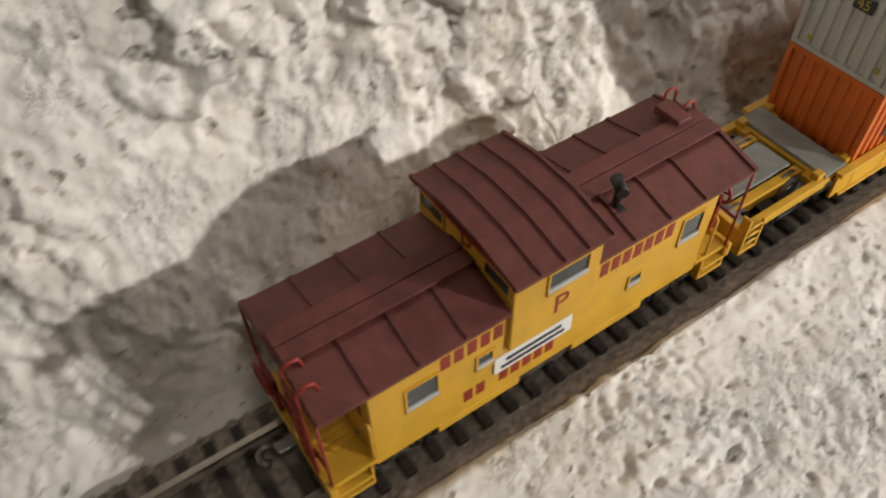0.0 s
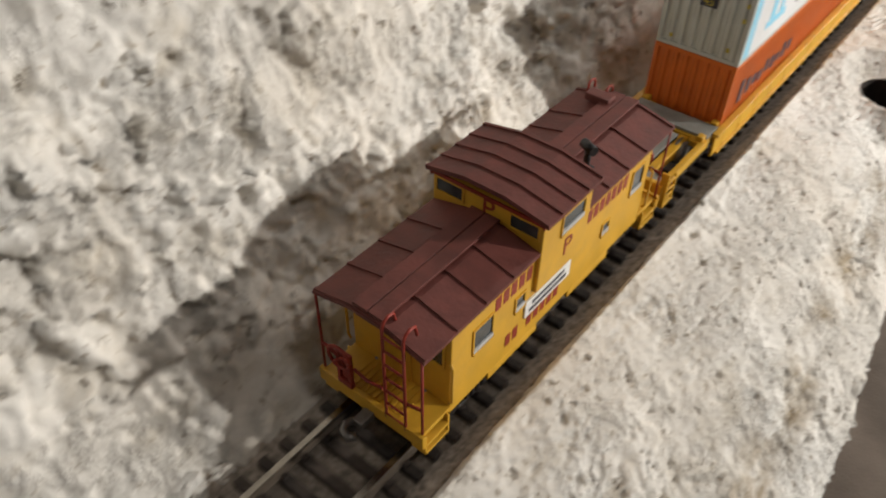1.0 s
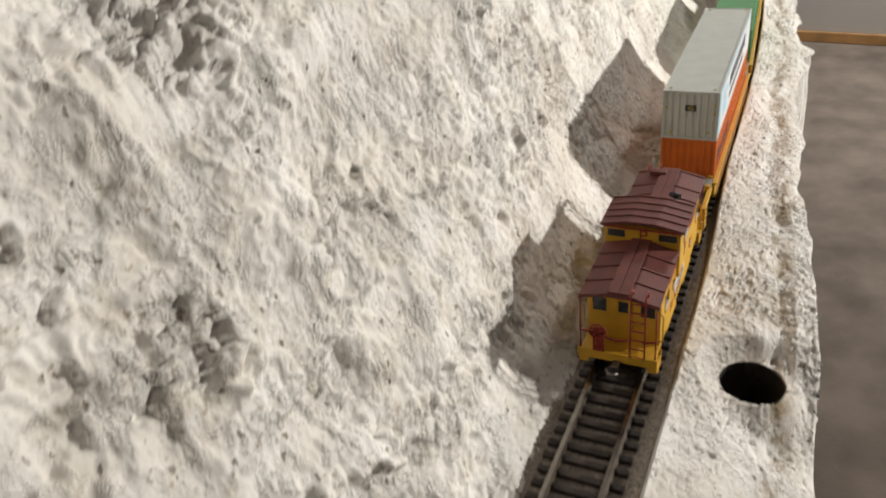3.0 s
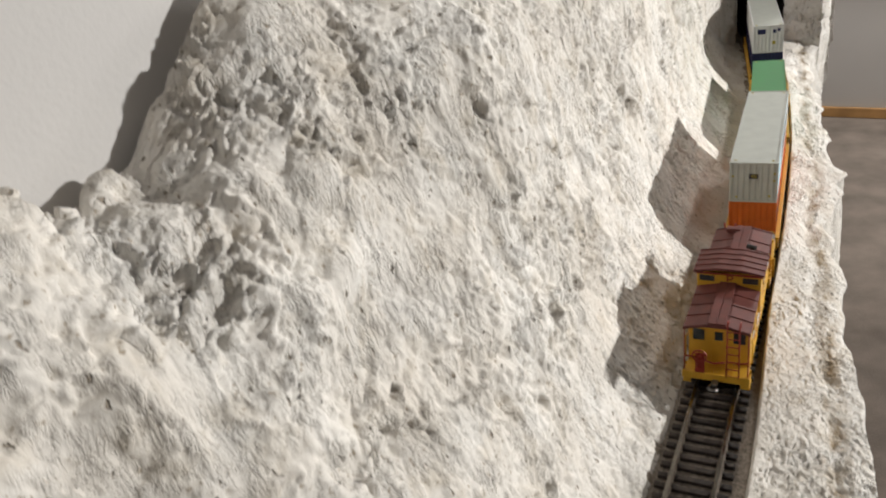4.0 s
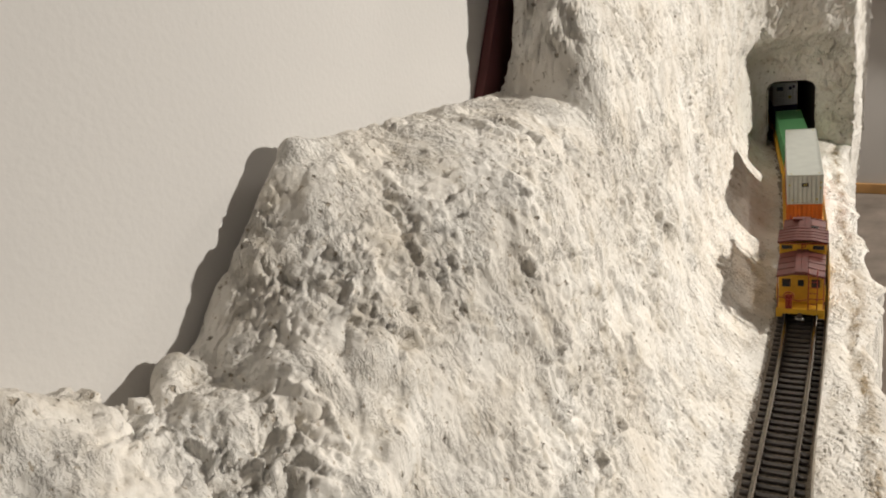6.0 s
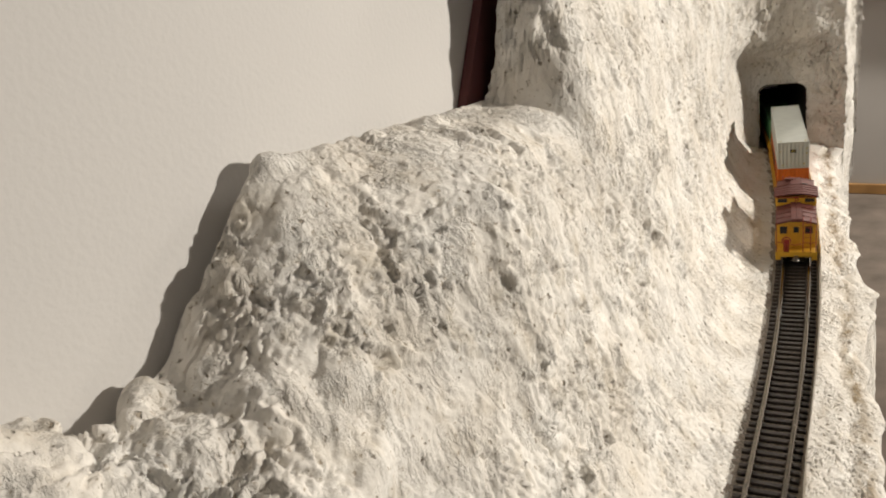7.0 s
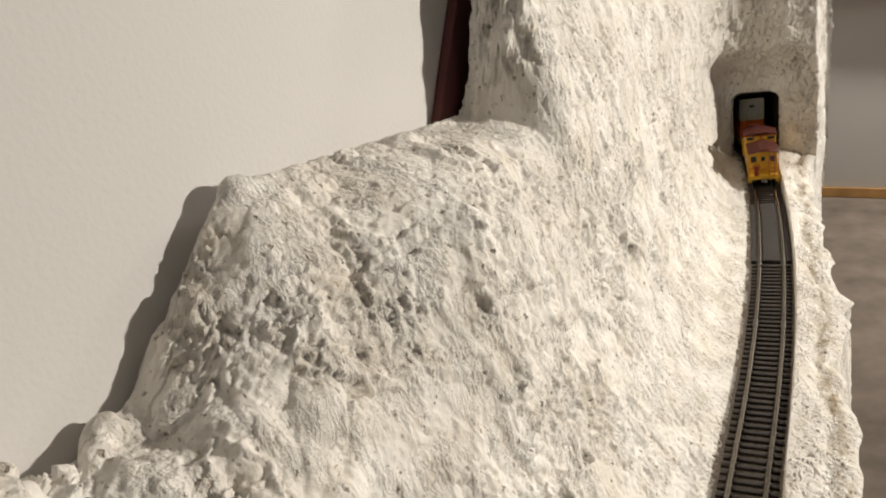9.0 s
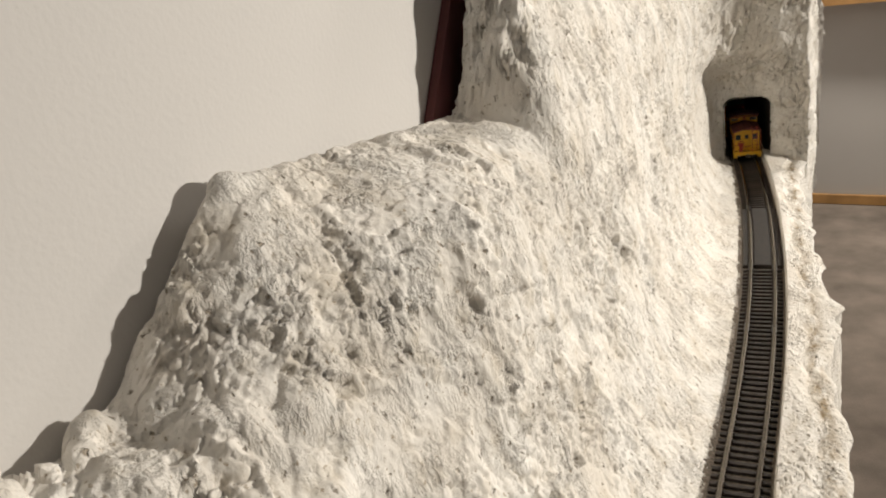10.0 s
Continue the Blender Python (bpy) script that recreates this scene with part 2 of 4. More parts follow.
def facets(p, seed, tilt=0.8):
    """Flat chips: each point takes the height and lean of the nearest scattered point, so that the chips meet in sharp edges.
    Also gives the seams between chips, 1 in the seam and 0 beside it."""
    i = np.floor(p).astype(np.int64)
    best, second = np.full(len(p), 9.0), np.full(len(p), 9.0)
    out = np.zeros(len(p))
    for dx in (-1, 0, 1):
        for dy in (-1, 0, 1):
            for dz in (-1, 0, 1):
                c = i + np.array((dx, dy, dz))
                h = np.stack([hashed(c[:, 0], c[:, 1], c[:, 2], seed + k) for k in range(3)], -1)
                r = p - c - h
                d = (r ** 2).sum(-1)
                lean = (h[:, [1, 2, 0]] - 0.5) * 2
                value = (h[:, 0] + h[:, 1] + h[:, 2]) * 7.31 % 1 - 0.5 + tilt * (lean * r).sum(-1)
                near = d < best
                second = np.where(near, best, np.minimum(second, d))
                best = np.where(near, d, best)
                out = np.where(near, value, out)
    return out, np.clip(1 - (np.sqrt(second) - np.sqrt(best)) / 0.20, 0, 1)


def rough_plaster(p, calm, pitted=1.0, chipped=1.0):
    """Relief in metres at points p: lumps, smooth blobs, torn flakes with sharp edges that run up the slope, cracks, pits."""
    warp = np.stack([value_noise(p * 45, 60 + k) for k in range(3)], -1) * 0.008
    q = p + warp
    q2 = q + np.stack([value_noise(p * 230, 90 + k) for k in range(3)], -1) * 0.0030
    near = np.interp(p[:, 1], (0.42, 0.50), (1.2, 0.75))
    lumps = value_noise(p * 17, 1) * 0.0034 + value_noise(q * 38, 2) * 0.0014 + (0.5 - np.abs(value_noise(q * 75, 3))) * 0.0008
    slabs = np.clip(value_noise(q2 * 30, 34) / 0.07, -1, 1) * 0.0010 + np.clip(value_noise(q2 * 62, 35) / 0.09, -1, 1) * 0.0007
    crack = np.clip(1 - np.abs(value_noise(q2 * 24, 33)) / 0.035, 0, 1) * -0.0016 * np.clip(value_noise(p * 19, 36) * 3, 0, 1)
    lean = np.stack([q2[:, 0] + 0.25 * q2[:, 1], q2[:, 1] + 0.30 * q2[:, 2], q2[:, 2]], -1)
    flake, seam = facets(lean * np.array((85, 85, 40)), 11)
    chip, split = facets(lean * np.array((200, 200, 85)), 4)
    some = np.clip(value_noise(p * 120, 71) * 2.5 + 0.35, 0, 1)
    chips = flake * 0.0032 - seam * some * 0.0012
    strokes = chip * 0.0026 - split * some * 0.0013 + value_noise(lean * np.array((420, 420, 160)), 5) * 0.0008
    grain = value_noise(p * 750, 6) * 0.0003
    rough = np.clip(value_noise(q * 30, 10) * 2.2 + 0.62, 0.10, 1.1)
    pits = np.clip(0.20 - cells(q2 * 150, 8), 0, 1) * -0.008
    pores = np.clip(0.28 - cells(q2 * 310, 18), 0, 1) * -0.0052
    high = np.interp(p[:, 2], (0.05, 0.13), (0.15, 1.0)) * np.clip(value_noise(p * 11, 43) * 2.4 + 0.62, 0, 1)
    round_ = np.clip(0.66 - cells(q * 24, 41), 0, 0.5) + 0.45 * np.clip(0.62 - cells(q * 55, 42), 0, 0.5)
    boulders = round_ * 0.008 * high * calm * np.interp(p[:, 1], (0.42, 0.47), (1.8, 0.15))
    crest = np.interp(p[:, 0], (-0.135, -0.118), (1.0, 0.0)) * (p[:, 2] > 0.1) * np.clip(value_noise(p * 20, 46) * 3 + 0.5, 0, 1)
    boulders = boulders + np.clip(0.55 - cells(q * 48, 44), 0, 0.5) * 0.011 * crest
    rough = rough * (1 - 0.35 * np.clip(round_ * 2.2, 0, 1) * high * np.interp(p[:, 1], (0.42, 0.47), (1.6, 0.6)))
    fine = (chips * (0.06 + 0.94 * calm) + strokes * rough * (0.25 + 0.75 * calm)) * chipped
    return (lumps + slabs + crack) * calm * near + fine * near * (0.3 + 0.7 * rough) + (grain + (pits + pores * (0.4 + 0.6 * rough)) * pitted) * (0.4 + 0.6 * calm) + boulders - 0.002 * high * calm


def sheet(name, P, mat, parent=None, keep=None):
    """A mesh from a grid of points P[rows, columns, 3]; keep[rows-1, columns-1] says which faces stay."""
    r, c = P.shape[:2]
    idx = np.arange(r * c).reshape(r, c)
    quads = np.stack([idx[:-1, :-1], idx[:-1, 1:], idx[1:, 1:], idx[1:, :-1]], -1)
    quads = quads[keep] if keep is not None else quads.reshape(-1, 4)
    mesh = bpy.data.meshes.new(name)
    mesh.vertices.add(r * c)
    mesh.vertices.foreach_set("co", P.reshape(-1, 3).astype(np.float32).ravel())
    k = len(quads)
    mesh.loops.add(4 * k)
    mesh.loops.foreach_set("vertex_index", quads.ravel().astype(np.int32))
    mesh.polygons.add(k)
    mesh.polygons.foreach_set("loop_start", np.arange(0, 4 * k, 4, dtype=np.int32))
    mesh.polygons.foreach_set("use_smooth", np.ones(k, dtype=bool))
    mesh.update(calc_edges=True)
    mesh.materials.append(mat)
    ob = new(name, mesh)
    if parent is not None:
        ob.parent = parent
    return ob


def normals_of(P):
    du = np.gradient(P, axis=0)
    dv = np.gradient(P, axis=1)
    nn = np.cross(dv, du)
    return nn / (np.linalg.norm(nn, axis=-1, keepdims=True) + 1e-12)

# ---- the room ----
FLOOR_Z = -0.755


def slab(name, x0, x1, y0, y1, z0, z1, mat, label="", category="", kind="structure", m=None):
    ob = part(name, boxes((x0 * 1000, x1 * 1000, y0 * 1000, y1 * 1000, z0 * 1000, z1 * 1000)), mat)
    if m is not None:
        ob.matrix_world = m
    return tagged(ob, label, category, kind=kind)


slab("floor", -0.3, 3.3, -2.3, 4.4, FLOOR_Z - 0.1, FLOOR_Z, CARPET, "grey-brown low-pile carpet on the room floor", "floor")
slab("wall_west", -0.262, -0.152, -2.2, 4.3, FLOOR_Z, 1.7, WALL, "plain white painted wall behind the mountain", "wall")
FAR = pose(-0.03, 3.2, 0, 0, 0, -6)
slab("wall_north", -0.6, 3.6, 0.0, 0.1, FLOOR_Z, 1.7, WALL, "plain white painted wall with oak baseboard", "wall", m=FAR)
slab("wall_east", 3.0, 3.1, -2.2, 4.3, FLOOR_Z, 1.7, WALL, "plain white painted wall", "wall")
slab("wall_south", -0.152, 3.0, -2.2, -2.1, FLOOR_Z, 1.7, WALL, "plain white painted wall", "wall")
slab("ceiling", -0.3, 3.3, -2.3, 4.4, 1.7, 1.8, WALL, "plain white ceiling", "ceiling")
base = part("baseboard", boxes((-130, 2600, -14, -1, FLOOR_Z * 1000 + 1, FLOOR_Z * 1000 + 36), bevel=2.5), WOOD)
base.matrix_world = FAR
tagged(base, "low oak baseboard along the white wall", "baseboard", kind="structure")


def wall_ledge():
    """A wooden ledge with a bowed front on the far wall."""
    bm = bmesh.new()
    low, high = [], []
    n = 24
    pts = [(-0.13 + 2.2 * i / n, -0.075 - 0.02 * math.sin(math.pi * min(1, i / 10) * 0.5)) for i in range(n + 1)]
    pts = [(-0.13, -0.002)] + pts + [(2.07, -0.002)]
    for x, y in pts:
        low.append(bm.verts.new((x, y, -0.072)))
        high.append(bm.verts.new((x, y, -0.042)))
    k = len(pts)
    for i in range(k):
        bm.faces.new((low[i], low[(i + 1) % k], high[(i + 1) % k], high[i]))
    bm.faces.new(low[::-1])
    bm.faces.new(high)
    bmesh.ops.recalc_face_normals(bm, faces=bm.faces)
    ob = part("wall_ledge", bm, WOOD)
    ob.matrix_world = FAR
    tagged(ob, "oak ledge with a bowed front edge fixed to the white wall", "shelf")


wall_ledge()

# ---- the plaster mountain ----
mountain = thing("plaster_mountain", "off-white rough plaster mountain with a railway ledge and tunnel", "model mountain")
mountain["kind"] = "structure"

SECTIONS_Y = np.array((0.0, 0.30, 0.380, 0.412, 0.440, 0.505, 0.57, 0.685, 0.712, 0.95))
SECTIONS = np.array((
    ((-17, -4), (-28, 6), (-40, 40), (-50, 72), (-66, 104), (-80, 128), (-100, 160), (-128, 190), (-142, 200), (-155, 190)),
    ((-17, -4), (-28, 6), (-40, 40), (-49, 72), (-66, 104), (-80, 128), (-100, 162), (-128, 196), (-142, 206), (-155, 196)),
    ((-17, -4), (-28, 6), (-42, 39), (-53, 75), (-73, 108), (-84, 134), (-102, 164), (-127, 196), (-142, 202), (-155, 190)),
    ((-17, -4), (-30, 7), (-44, 40), (-60, 82), (-77, 116), (-90, 142), (-108, 160), (-130, 172), (-142, 174), (-155, 165)),
    ((-17, -4), (-31, 7), (-45, 42), (-66, 90), (-80, 127), (-92, 153), (-113, 169), (-134, 174), (-147, 174), (-155, 160)),
    ((-17, -4), (-34, 9), (-50, 44), (-64, 92), (-80, 134), (-97, 170), (-113, 195), (-131, 215), (-144, 222), (-155, 190)),
    ((-17, -4), (-35, 10), (-54, 46), (-64, 95), (-72, 145), (-80, 182), (-106, 205), (-134, 212), (-147, 210), (-155, 180)),
    ((-17, -4), (-36, 10), (-60, 50), (-72, 95), (-77, 140), (-83, 170), (-104, 192), (-133, 198), (-146, 198), (-155, 170)),
    ((-17, -4), (-36, 10), (-60, 50), (-73, 100), (-80, 150), (-90, 200), (-106, 250), (-124, 306), (-130, 190), (-155, 170)),
    ((-17, -4), (-40, 8), (-67, 46), (-76, 98), (-82, 150), (-90, 200), (-106, 250), (-124, 306), (-130, 190), (-155, 170)),
), dtype=float) * MM


# centre, radius, height along the surface: round lumps of smooth plaster, a knob at the crest, deep holes
LUMPS = (
    ((-0.143, 0.434, 0.175), 0.009, 0.005), ((-0.137, 0.427, 0.173), 0.006, 0.004), ((-0.111, 0.449, 0.165), 0.015, 0.005), ((-0.117, 0.431, 0.163), 0.013, 0.005), ((-0.096, 0.473, 0.165), 0.012, 0.004),
    ((-0.119, 0.416, 0.168), 0.015, 0.005), ((-0.128, 0.396, 0.183), 0.018, 0.006), ((-0.085, 0.461, 0.140), 0.012, 0.003), ((-0.141, 0.509, 0.222), 0.009, 0.003),
    ((-0.119, 0.503, 0.207), 0.0036, -0.006), ((-0.105, 0.696, 0.234), 0.009, -0.005), ((-0.098, 0.642, 0.192), 0.006, -0.002),
    ((-0.115, 0.689, 0.232), 0.012, 0.005),
)


def cliff():
    ys = np.concatenate([np.arange(-0.12, 0.05, 0.0016), np.arange(0.05, 0.80, 0.0009), np.arange(0.80, 1.275, 0.0014)])
    # profile at each y
    k = np.clip(np.searchsorted(SECTIONS_Y, ys) - 1, 0, len(SECTIONS_Y) - 2)
    f = np.clip((ys - SECTIONS_Y[k]) / (SECTIONS_Y[k + 1] - SECTIONS_Y[k]), 0, 1)
    f = 0.6 * f + 0.4 * f * f * (3 - 2 * f)
    prof = SECTIONS[k] * (1 - f)[:, None, None] + SECTIONS[k + 1] * f[:, None, None]
    # smooth curve through the ten points of each profile
    m, v = prof.shape[1], np.linspace(0, 1, 410)
    j = np.clip((v * (m - 1)).astype(int), 0, m - 2)
    u = (v * (m - 1) - j)[None, :, None]
    p0, p1, p2, p3 = (prof[:, np.clip(j + d, 0, m - 1)] for d in (-1, 0, 1, 2))
    xz = 0.5 * (2 * p1 + (p2 - p0) * u + (2 * p0 - 5 * p1 + 4 * p2 - p3) * u ** 2 + (3 * p1 - p0 - 3 * p2 + p3) * u ** 3)
    P = np.empty(xz.shape[:2] + (3,))
    P[..., 0], P[..., 2] = xz[..., 0], xz[..., 1]
    P[..., 1] = ys[:, None]
    P[..., 0] += shift(P[..., 1]) * np.clip(1 - P[..., 2] / 0.17, 0, 1)
    n = -normals_of(P)
    calm = np.clip((P[..., 2] - 0.002) / 0.06, 0.08, 1.0) * np.interp(P[..., 2], (0.11, 0.20), (1.0, 0.75)) * np.clip((P[..., 0] + 0.1545) / 0.010, 0, 1)
    d = rough_plaster(P.reshape(-1, 3), calm.reshape(-1)).reshape(calm.shape)
    for centre, r, h in LUMPS:
        reach = np.clip(1 - ((P - np.array(centre)) ** 2).sum(-1) / (r * r), 0, 1)
        d = d * (1 - 0.35 * reach * (h > 0)) + h * reach ** (0.7 if h < 0 else 1.2)
    P = P + n * (d * np.clip((P[..., 0] + 0.1545) / 0.005, 0, 1))[..., None]
    P[..., 0] = np.maximum(P[..., 0], -0.1518)
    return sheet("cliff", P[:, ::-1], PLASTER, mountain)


cliff()

OUTER_Y = np.array((-0.12, 0.37, 0.43, 0.50, 0.58, 0.63, 0.69, 0.73, 0.75, 0.81, 0.89, 0.94, 1.04, 1.15, 1.26))
OUTER_X = np.array((106, 85.5, 80, 73, 67, 62, 54, 53, 46, 42, 48, 35, 27, 13, 12)) * MM
HOLE = (0.0478, 0.519, 0.0120)


def lift_at(y):
    """0 where the berm's outer edge lies low, 1 where it has risen."""
    f = np.clip((y - 0.496) / 0.052, 0, 1)
    return f * f * (3 - 2 * f)


def berm_height(x, y):
    out = float(np.interp(y, OUTER_Y, OUTER_X))
    low = -0.031 + 0.026 * float(lift_at(np.array(y)))
    return low + (0.0015 - low) * max(0.0, (out - x) / (out - 0.0212)) ** 0.8


def berm():
    ys = np.concatenate([np.arange(-0.12, 0.2, 0.0016), np.arange(0.2, 0.85, 0.0008), np.arange(0.85, 1.27, 0.0014)])
    late = np.clip((ys - 0.56) / 0.14, 0, 1)
    late = late * late * (3 - 2 * late)
    inner = 0.0212 - 0.004 * late + shift(ys)
    outer = np.interp(ys, OUTER_Y, OUTER_X)
    outer = outer + value_noise(np.stack([ys * 0, ys * 55, ys * 0 + 3.3], -1), 21) * 0.006 * late
    crest = 0.0015 + 0.006 * late
    edge = -0.031 + 0.026 * lift_at(ys)
    cols = 130
    w = np.linspace(0, 1, cols)
    P = np.empty((len(ys), cols + 22, 3))
    P[..., 1] = ys[:, None]
    # skirt, then the top from the outer edge inwards, then the inner lip
    for i in range(20):
        P[:, i, 0] = outer + 0.002 - 0.004 * (i / 19)
        P[:, i, 2] = -0.12 + (edge + 0.118) * (i / 19)
    a = w[None, :]
    P[:, 20:20 + cols, 0] = outer[:, None] * (1 - a) + inner[:, None] * a
    rise = a ** 0.8
    P[:, 20:20 + cols, 2] = edge[:, None] * (1 - rise) + crest[:, None] * rise - 0.0015 * (a > 0.985)
    P[:, -2:, 0] = inner[:, None] - np.array((0.0006, 0.0012))
    P[:, -2:, 2] = np.array((-0.003, -0.007))
    n = -normals_of(P)
    n = np.where(n[..., 2:3] < -0.2, -n, n)
    q = P.reshape(-1, 3)
    calm = np.full(P.shape[:2], 0.30)
    calm[:, -14:] = np.linspace(0.30, 0.06, 14)
    relief = rough_plaster(q, calm.reshape(-1), 2.6, 0.6).reshape(calm.shape)
    groove = np.abs(P[..., 0] - (outer[:, None] - 0.014)) / 0.006
    relief -= np.clip(1 - groove, 0, 1) * 0.0022 * (value_noise(q * np.array((60, 60, 60)), 31).reshape(calm.shape) * 0.8 + 0.7)
    relief[:, -2:] = 0
    P = P + n * relief[..., None]
    # level rim round the drilled hole
    flat = np.clip((HOLE[2] * 1.75 - np.hypot(P[..., 0] - HOLE[0], P[..., 1] - HOLE[1])) / (HOLE[2] * 0.7), 0, 1) * (P[..., 2] > -0.06)
    P[..., 2] = P[..., 2] * (1 - flat) + (berm_height(HOLE[0], HOLE[1]) + relief * 0.6) * flat
    mid = (P[:-1, :-1] + P[1:, 1:]) / 2
    r = np.hypot(mid[..., 0] - HOLE[0], mid[..., 1] - HOLE[1])
    keep = ~((r < HOLE[2]) & (mid[..., 2] > -0.06))
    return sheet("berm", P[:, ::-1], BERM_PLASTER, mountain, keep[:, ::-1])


berm()
# inner wall near-black: the shade inside the hole is put into its colour
ring = [(HOLE[0] + HOLE[2] * 1.03 * math.cos(a * math.tau / 40), HOLE[1] + HOLE[2] * 1.03 * math.sin(a * math.tau / 40)) for a in range(40)]
bm = bmesh.new()
lo = [bm.verts.new((x, y, -0.11)) for x, y in ring]


hi = [bm.verts.new((x, y, berm_height(HOLE[0], HOLE[1]) - 0.0006)) for x, y in ring]
for i in range(40):
    bm.faces.new((lo[i], lo[(i + 1) % 40], hi[(i + 1) % 40], hi[i]))
bm.faces.new(lo)
part("drilled_hole", bm, DARK_LINING, mountain, "round drilled hole with dark inside")

PORTAL_X, PORTAL_Y, PORTAL_W, PORTAL_H = -0.047, 1.252, 0.0490, 0.0715


def portal():
    """The rough face that stops the ledge, with the tunnel's opening, an overhang and the outer side."""
    front = np.arange(-0.150, 0.0141, 0.0010)
    back = np.arange(0.004, 0.50, 0.004)
    zs = np.arange(-0.12, 0.33, 0.0012)
    c = len(front) + len(back)
    P = np.empty((len(zs), c, 3))
    over = np.clip((zs - 0.095) / 0.036, 0, 1)
    over = over * over * (3 - 2 * over)
    hollow = np.exp(-((front + 0.045) / 0.045) ** 2)
    bulge = 0.004 * np.sin(np.clip((zs + 0.03) / 0.15, 0, 1) * math.pi)
    P[:, :len(front), 0] = front[None] + bulge[:, None] * np.clip((front + 0.02) / 0.03, 0, 1)[None]
    # rounded inner corner where the cliff runs into the face; above the recess the rock swings out of the cliff
    corner = 0.05 * np.exp(-np.clip(front + 0.090, -0.004, 1) / 0.0075) * np.ones(len(front)) + 0.13 * np.clip((-0.09 - front) / 0.06, 0, 1)
    swing = 0.075 * np.clip((0.012 - front) / 0.16, 0, 1)
    P[:, :len(front), 1] = PORTAL_Y - 0.007 * over[:, None] + 0.004 * hollow[None] * (1 - over[:, None]) - corner[None] - swing[None] * over[:, None] - 0.035 * np.clip((zs - 0.12) / 0.15, 0, 1)[:, None]
    P[:, len(front):, 0] = 0.0141 + bulge[:, None] + 0.006 * np.sin(back * 30)[None]
    P[:, len(front):, 1] = PORTAL_Y + back[None] - 0.007 * over[:, None] - 0.035 * np.clip((zs - 0.12) / 0.15, 0, 1)[:, None]
    P[..., 2] = zs[:, None]
    n = normals_of(P)
    n = np.where((n[..., 1:2] > 0) & (np.arange(c)[None, :, None] < len(front)), -n, n)
    near = np.hypot(np.maximum(np.abs(P[..., 0] - PORTAL_X) - PORTAL_W / 2, 0), np.maximum(P[..., 2] - PORTAL_H, 0))
    calm = np.clip(near / 0.03, 0.25, 1.0)
    P = P + n * rough_plaster(P.reshape(-1, 3), calm.reshape(-1)).reshape(calm.shape)[..., None]
    mid = (P[:-1, :-1] + P[1:, 1:]) / 2
    dx = np.abs(mid[..., 0] - PORTAL_X)
    z = mid[..., 2]
    corner = np.hypot(np.maximum(dx - (PORTAL_W / 2 - 0.010), 0), np.maximum(z - (PORTAL_H - 0.010), 0)) < 0.010
    inside = (dx < PORTAL_W / 2) & (z < PORTAL_H) & (corner | (dx < PORTAL_W / 2 - 0.010) | (z < PORTAL_H - 0.010)) & (np.arange(c - 1)[None] < len(front))
    inside &= z > -0.006
    sheet("tunnel_face", P, PLASTER, mountain, ~inside)
    # the tunnel's near-black lining, closed at the far end
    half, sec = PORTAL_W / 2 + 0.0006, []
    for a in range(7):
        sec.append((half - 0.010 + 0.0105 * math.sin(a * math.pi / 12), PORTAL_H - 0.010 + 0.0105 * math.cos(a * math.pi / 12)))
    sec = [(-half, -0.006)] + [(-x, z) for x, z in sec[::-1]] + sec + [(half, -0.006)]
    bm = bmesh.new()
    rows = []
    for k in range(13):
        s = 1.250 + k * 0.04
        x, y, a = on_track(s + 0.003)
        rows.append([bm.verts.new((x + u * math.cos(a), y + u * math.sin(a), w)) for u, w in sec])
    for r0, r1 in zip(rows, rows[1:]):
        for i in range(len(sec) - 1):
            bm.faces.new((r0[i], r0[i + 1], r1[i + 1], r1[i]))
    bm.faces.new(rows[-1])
    part("tunnel_lining", bm, DARK_LINING, mountain, "dark tunnel lining")
    lid = np.stack(np.meshgrid(np.linspace(-0.1515, 0.018, 60), np.linspace(1.20, 1.74, 120), indexing="xy"), -1)
    L = np.dstack([lid, np.full(lid.shape[:2], 0.318)])
    L[..., 2] += value_noise(L.reshape(-1, 3) * 30, 77).reshape(lid.shape[:2]) * 0.01
    sheet("summit", L, PLASTER, mountain)


portal()
# maroon board that stands in the gap between the high block and the wall
bm = boxes((-151.6, -146, 0, 540, 120, 330), bevel=0.6)
# near edge slants along the block's shadow; that shade darkens its colour too
for v in bm.verts:
    v.co.y += 0.612 + 0.75 * (v.co.z - 0.120) if v.co.y < 0.27 else 0.70
board = part("backing_board", bm, MAROON_BOARD)
tagged(board, "dark maroon board at the wall behind the mountain, near edge cut along a shadow line", "board")
shelf = thing("bench", "pine bench board on square legs under the mountain", "bench")
part("bench_top", boxes((-151, 5, -118, 1740, -142, -121), bevel=1), PINE, shelf)
for lx in (-148, -40):
    for ly in (-100, 800, 1700):
        part("leg", boxes((lx, lx + 38, ly, ly + 38, FLOOR_Z * 1000, -143), bevel=1), PINE, shelf)

# ---- ballast and track ----


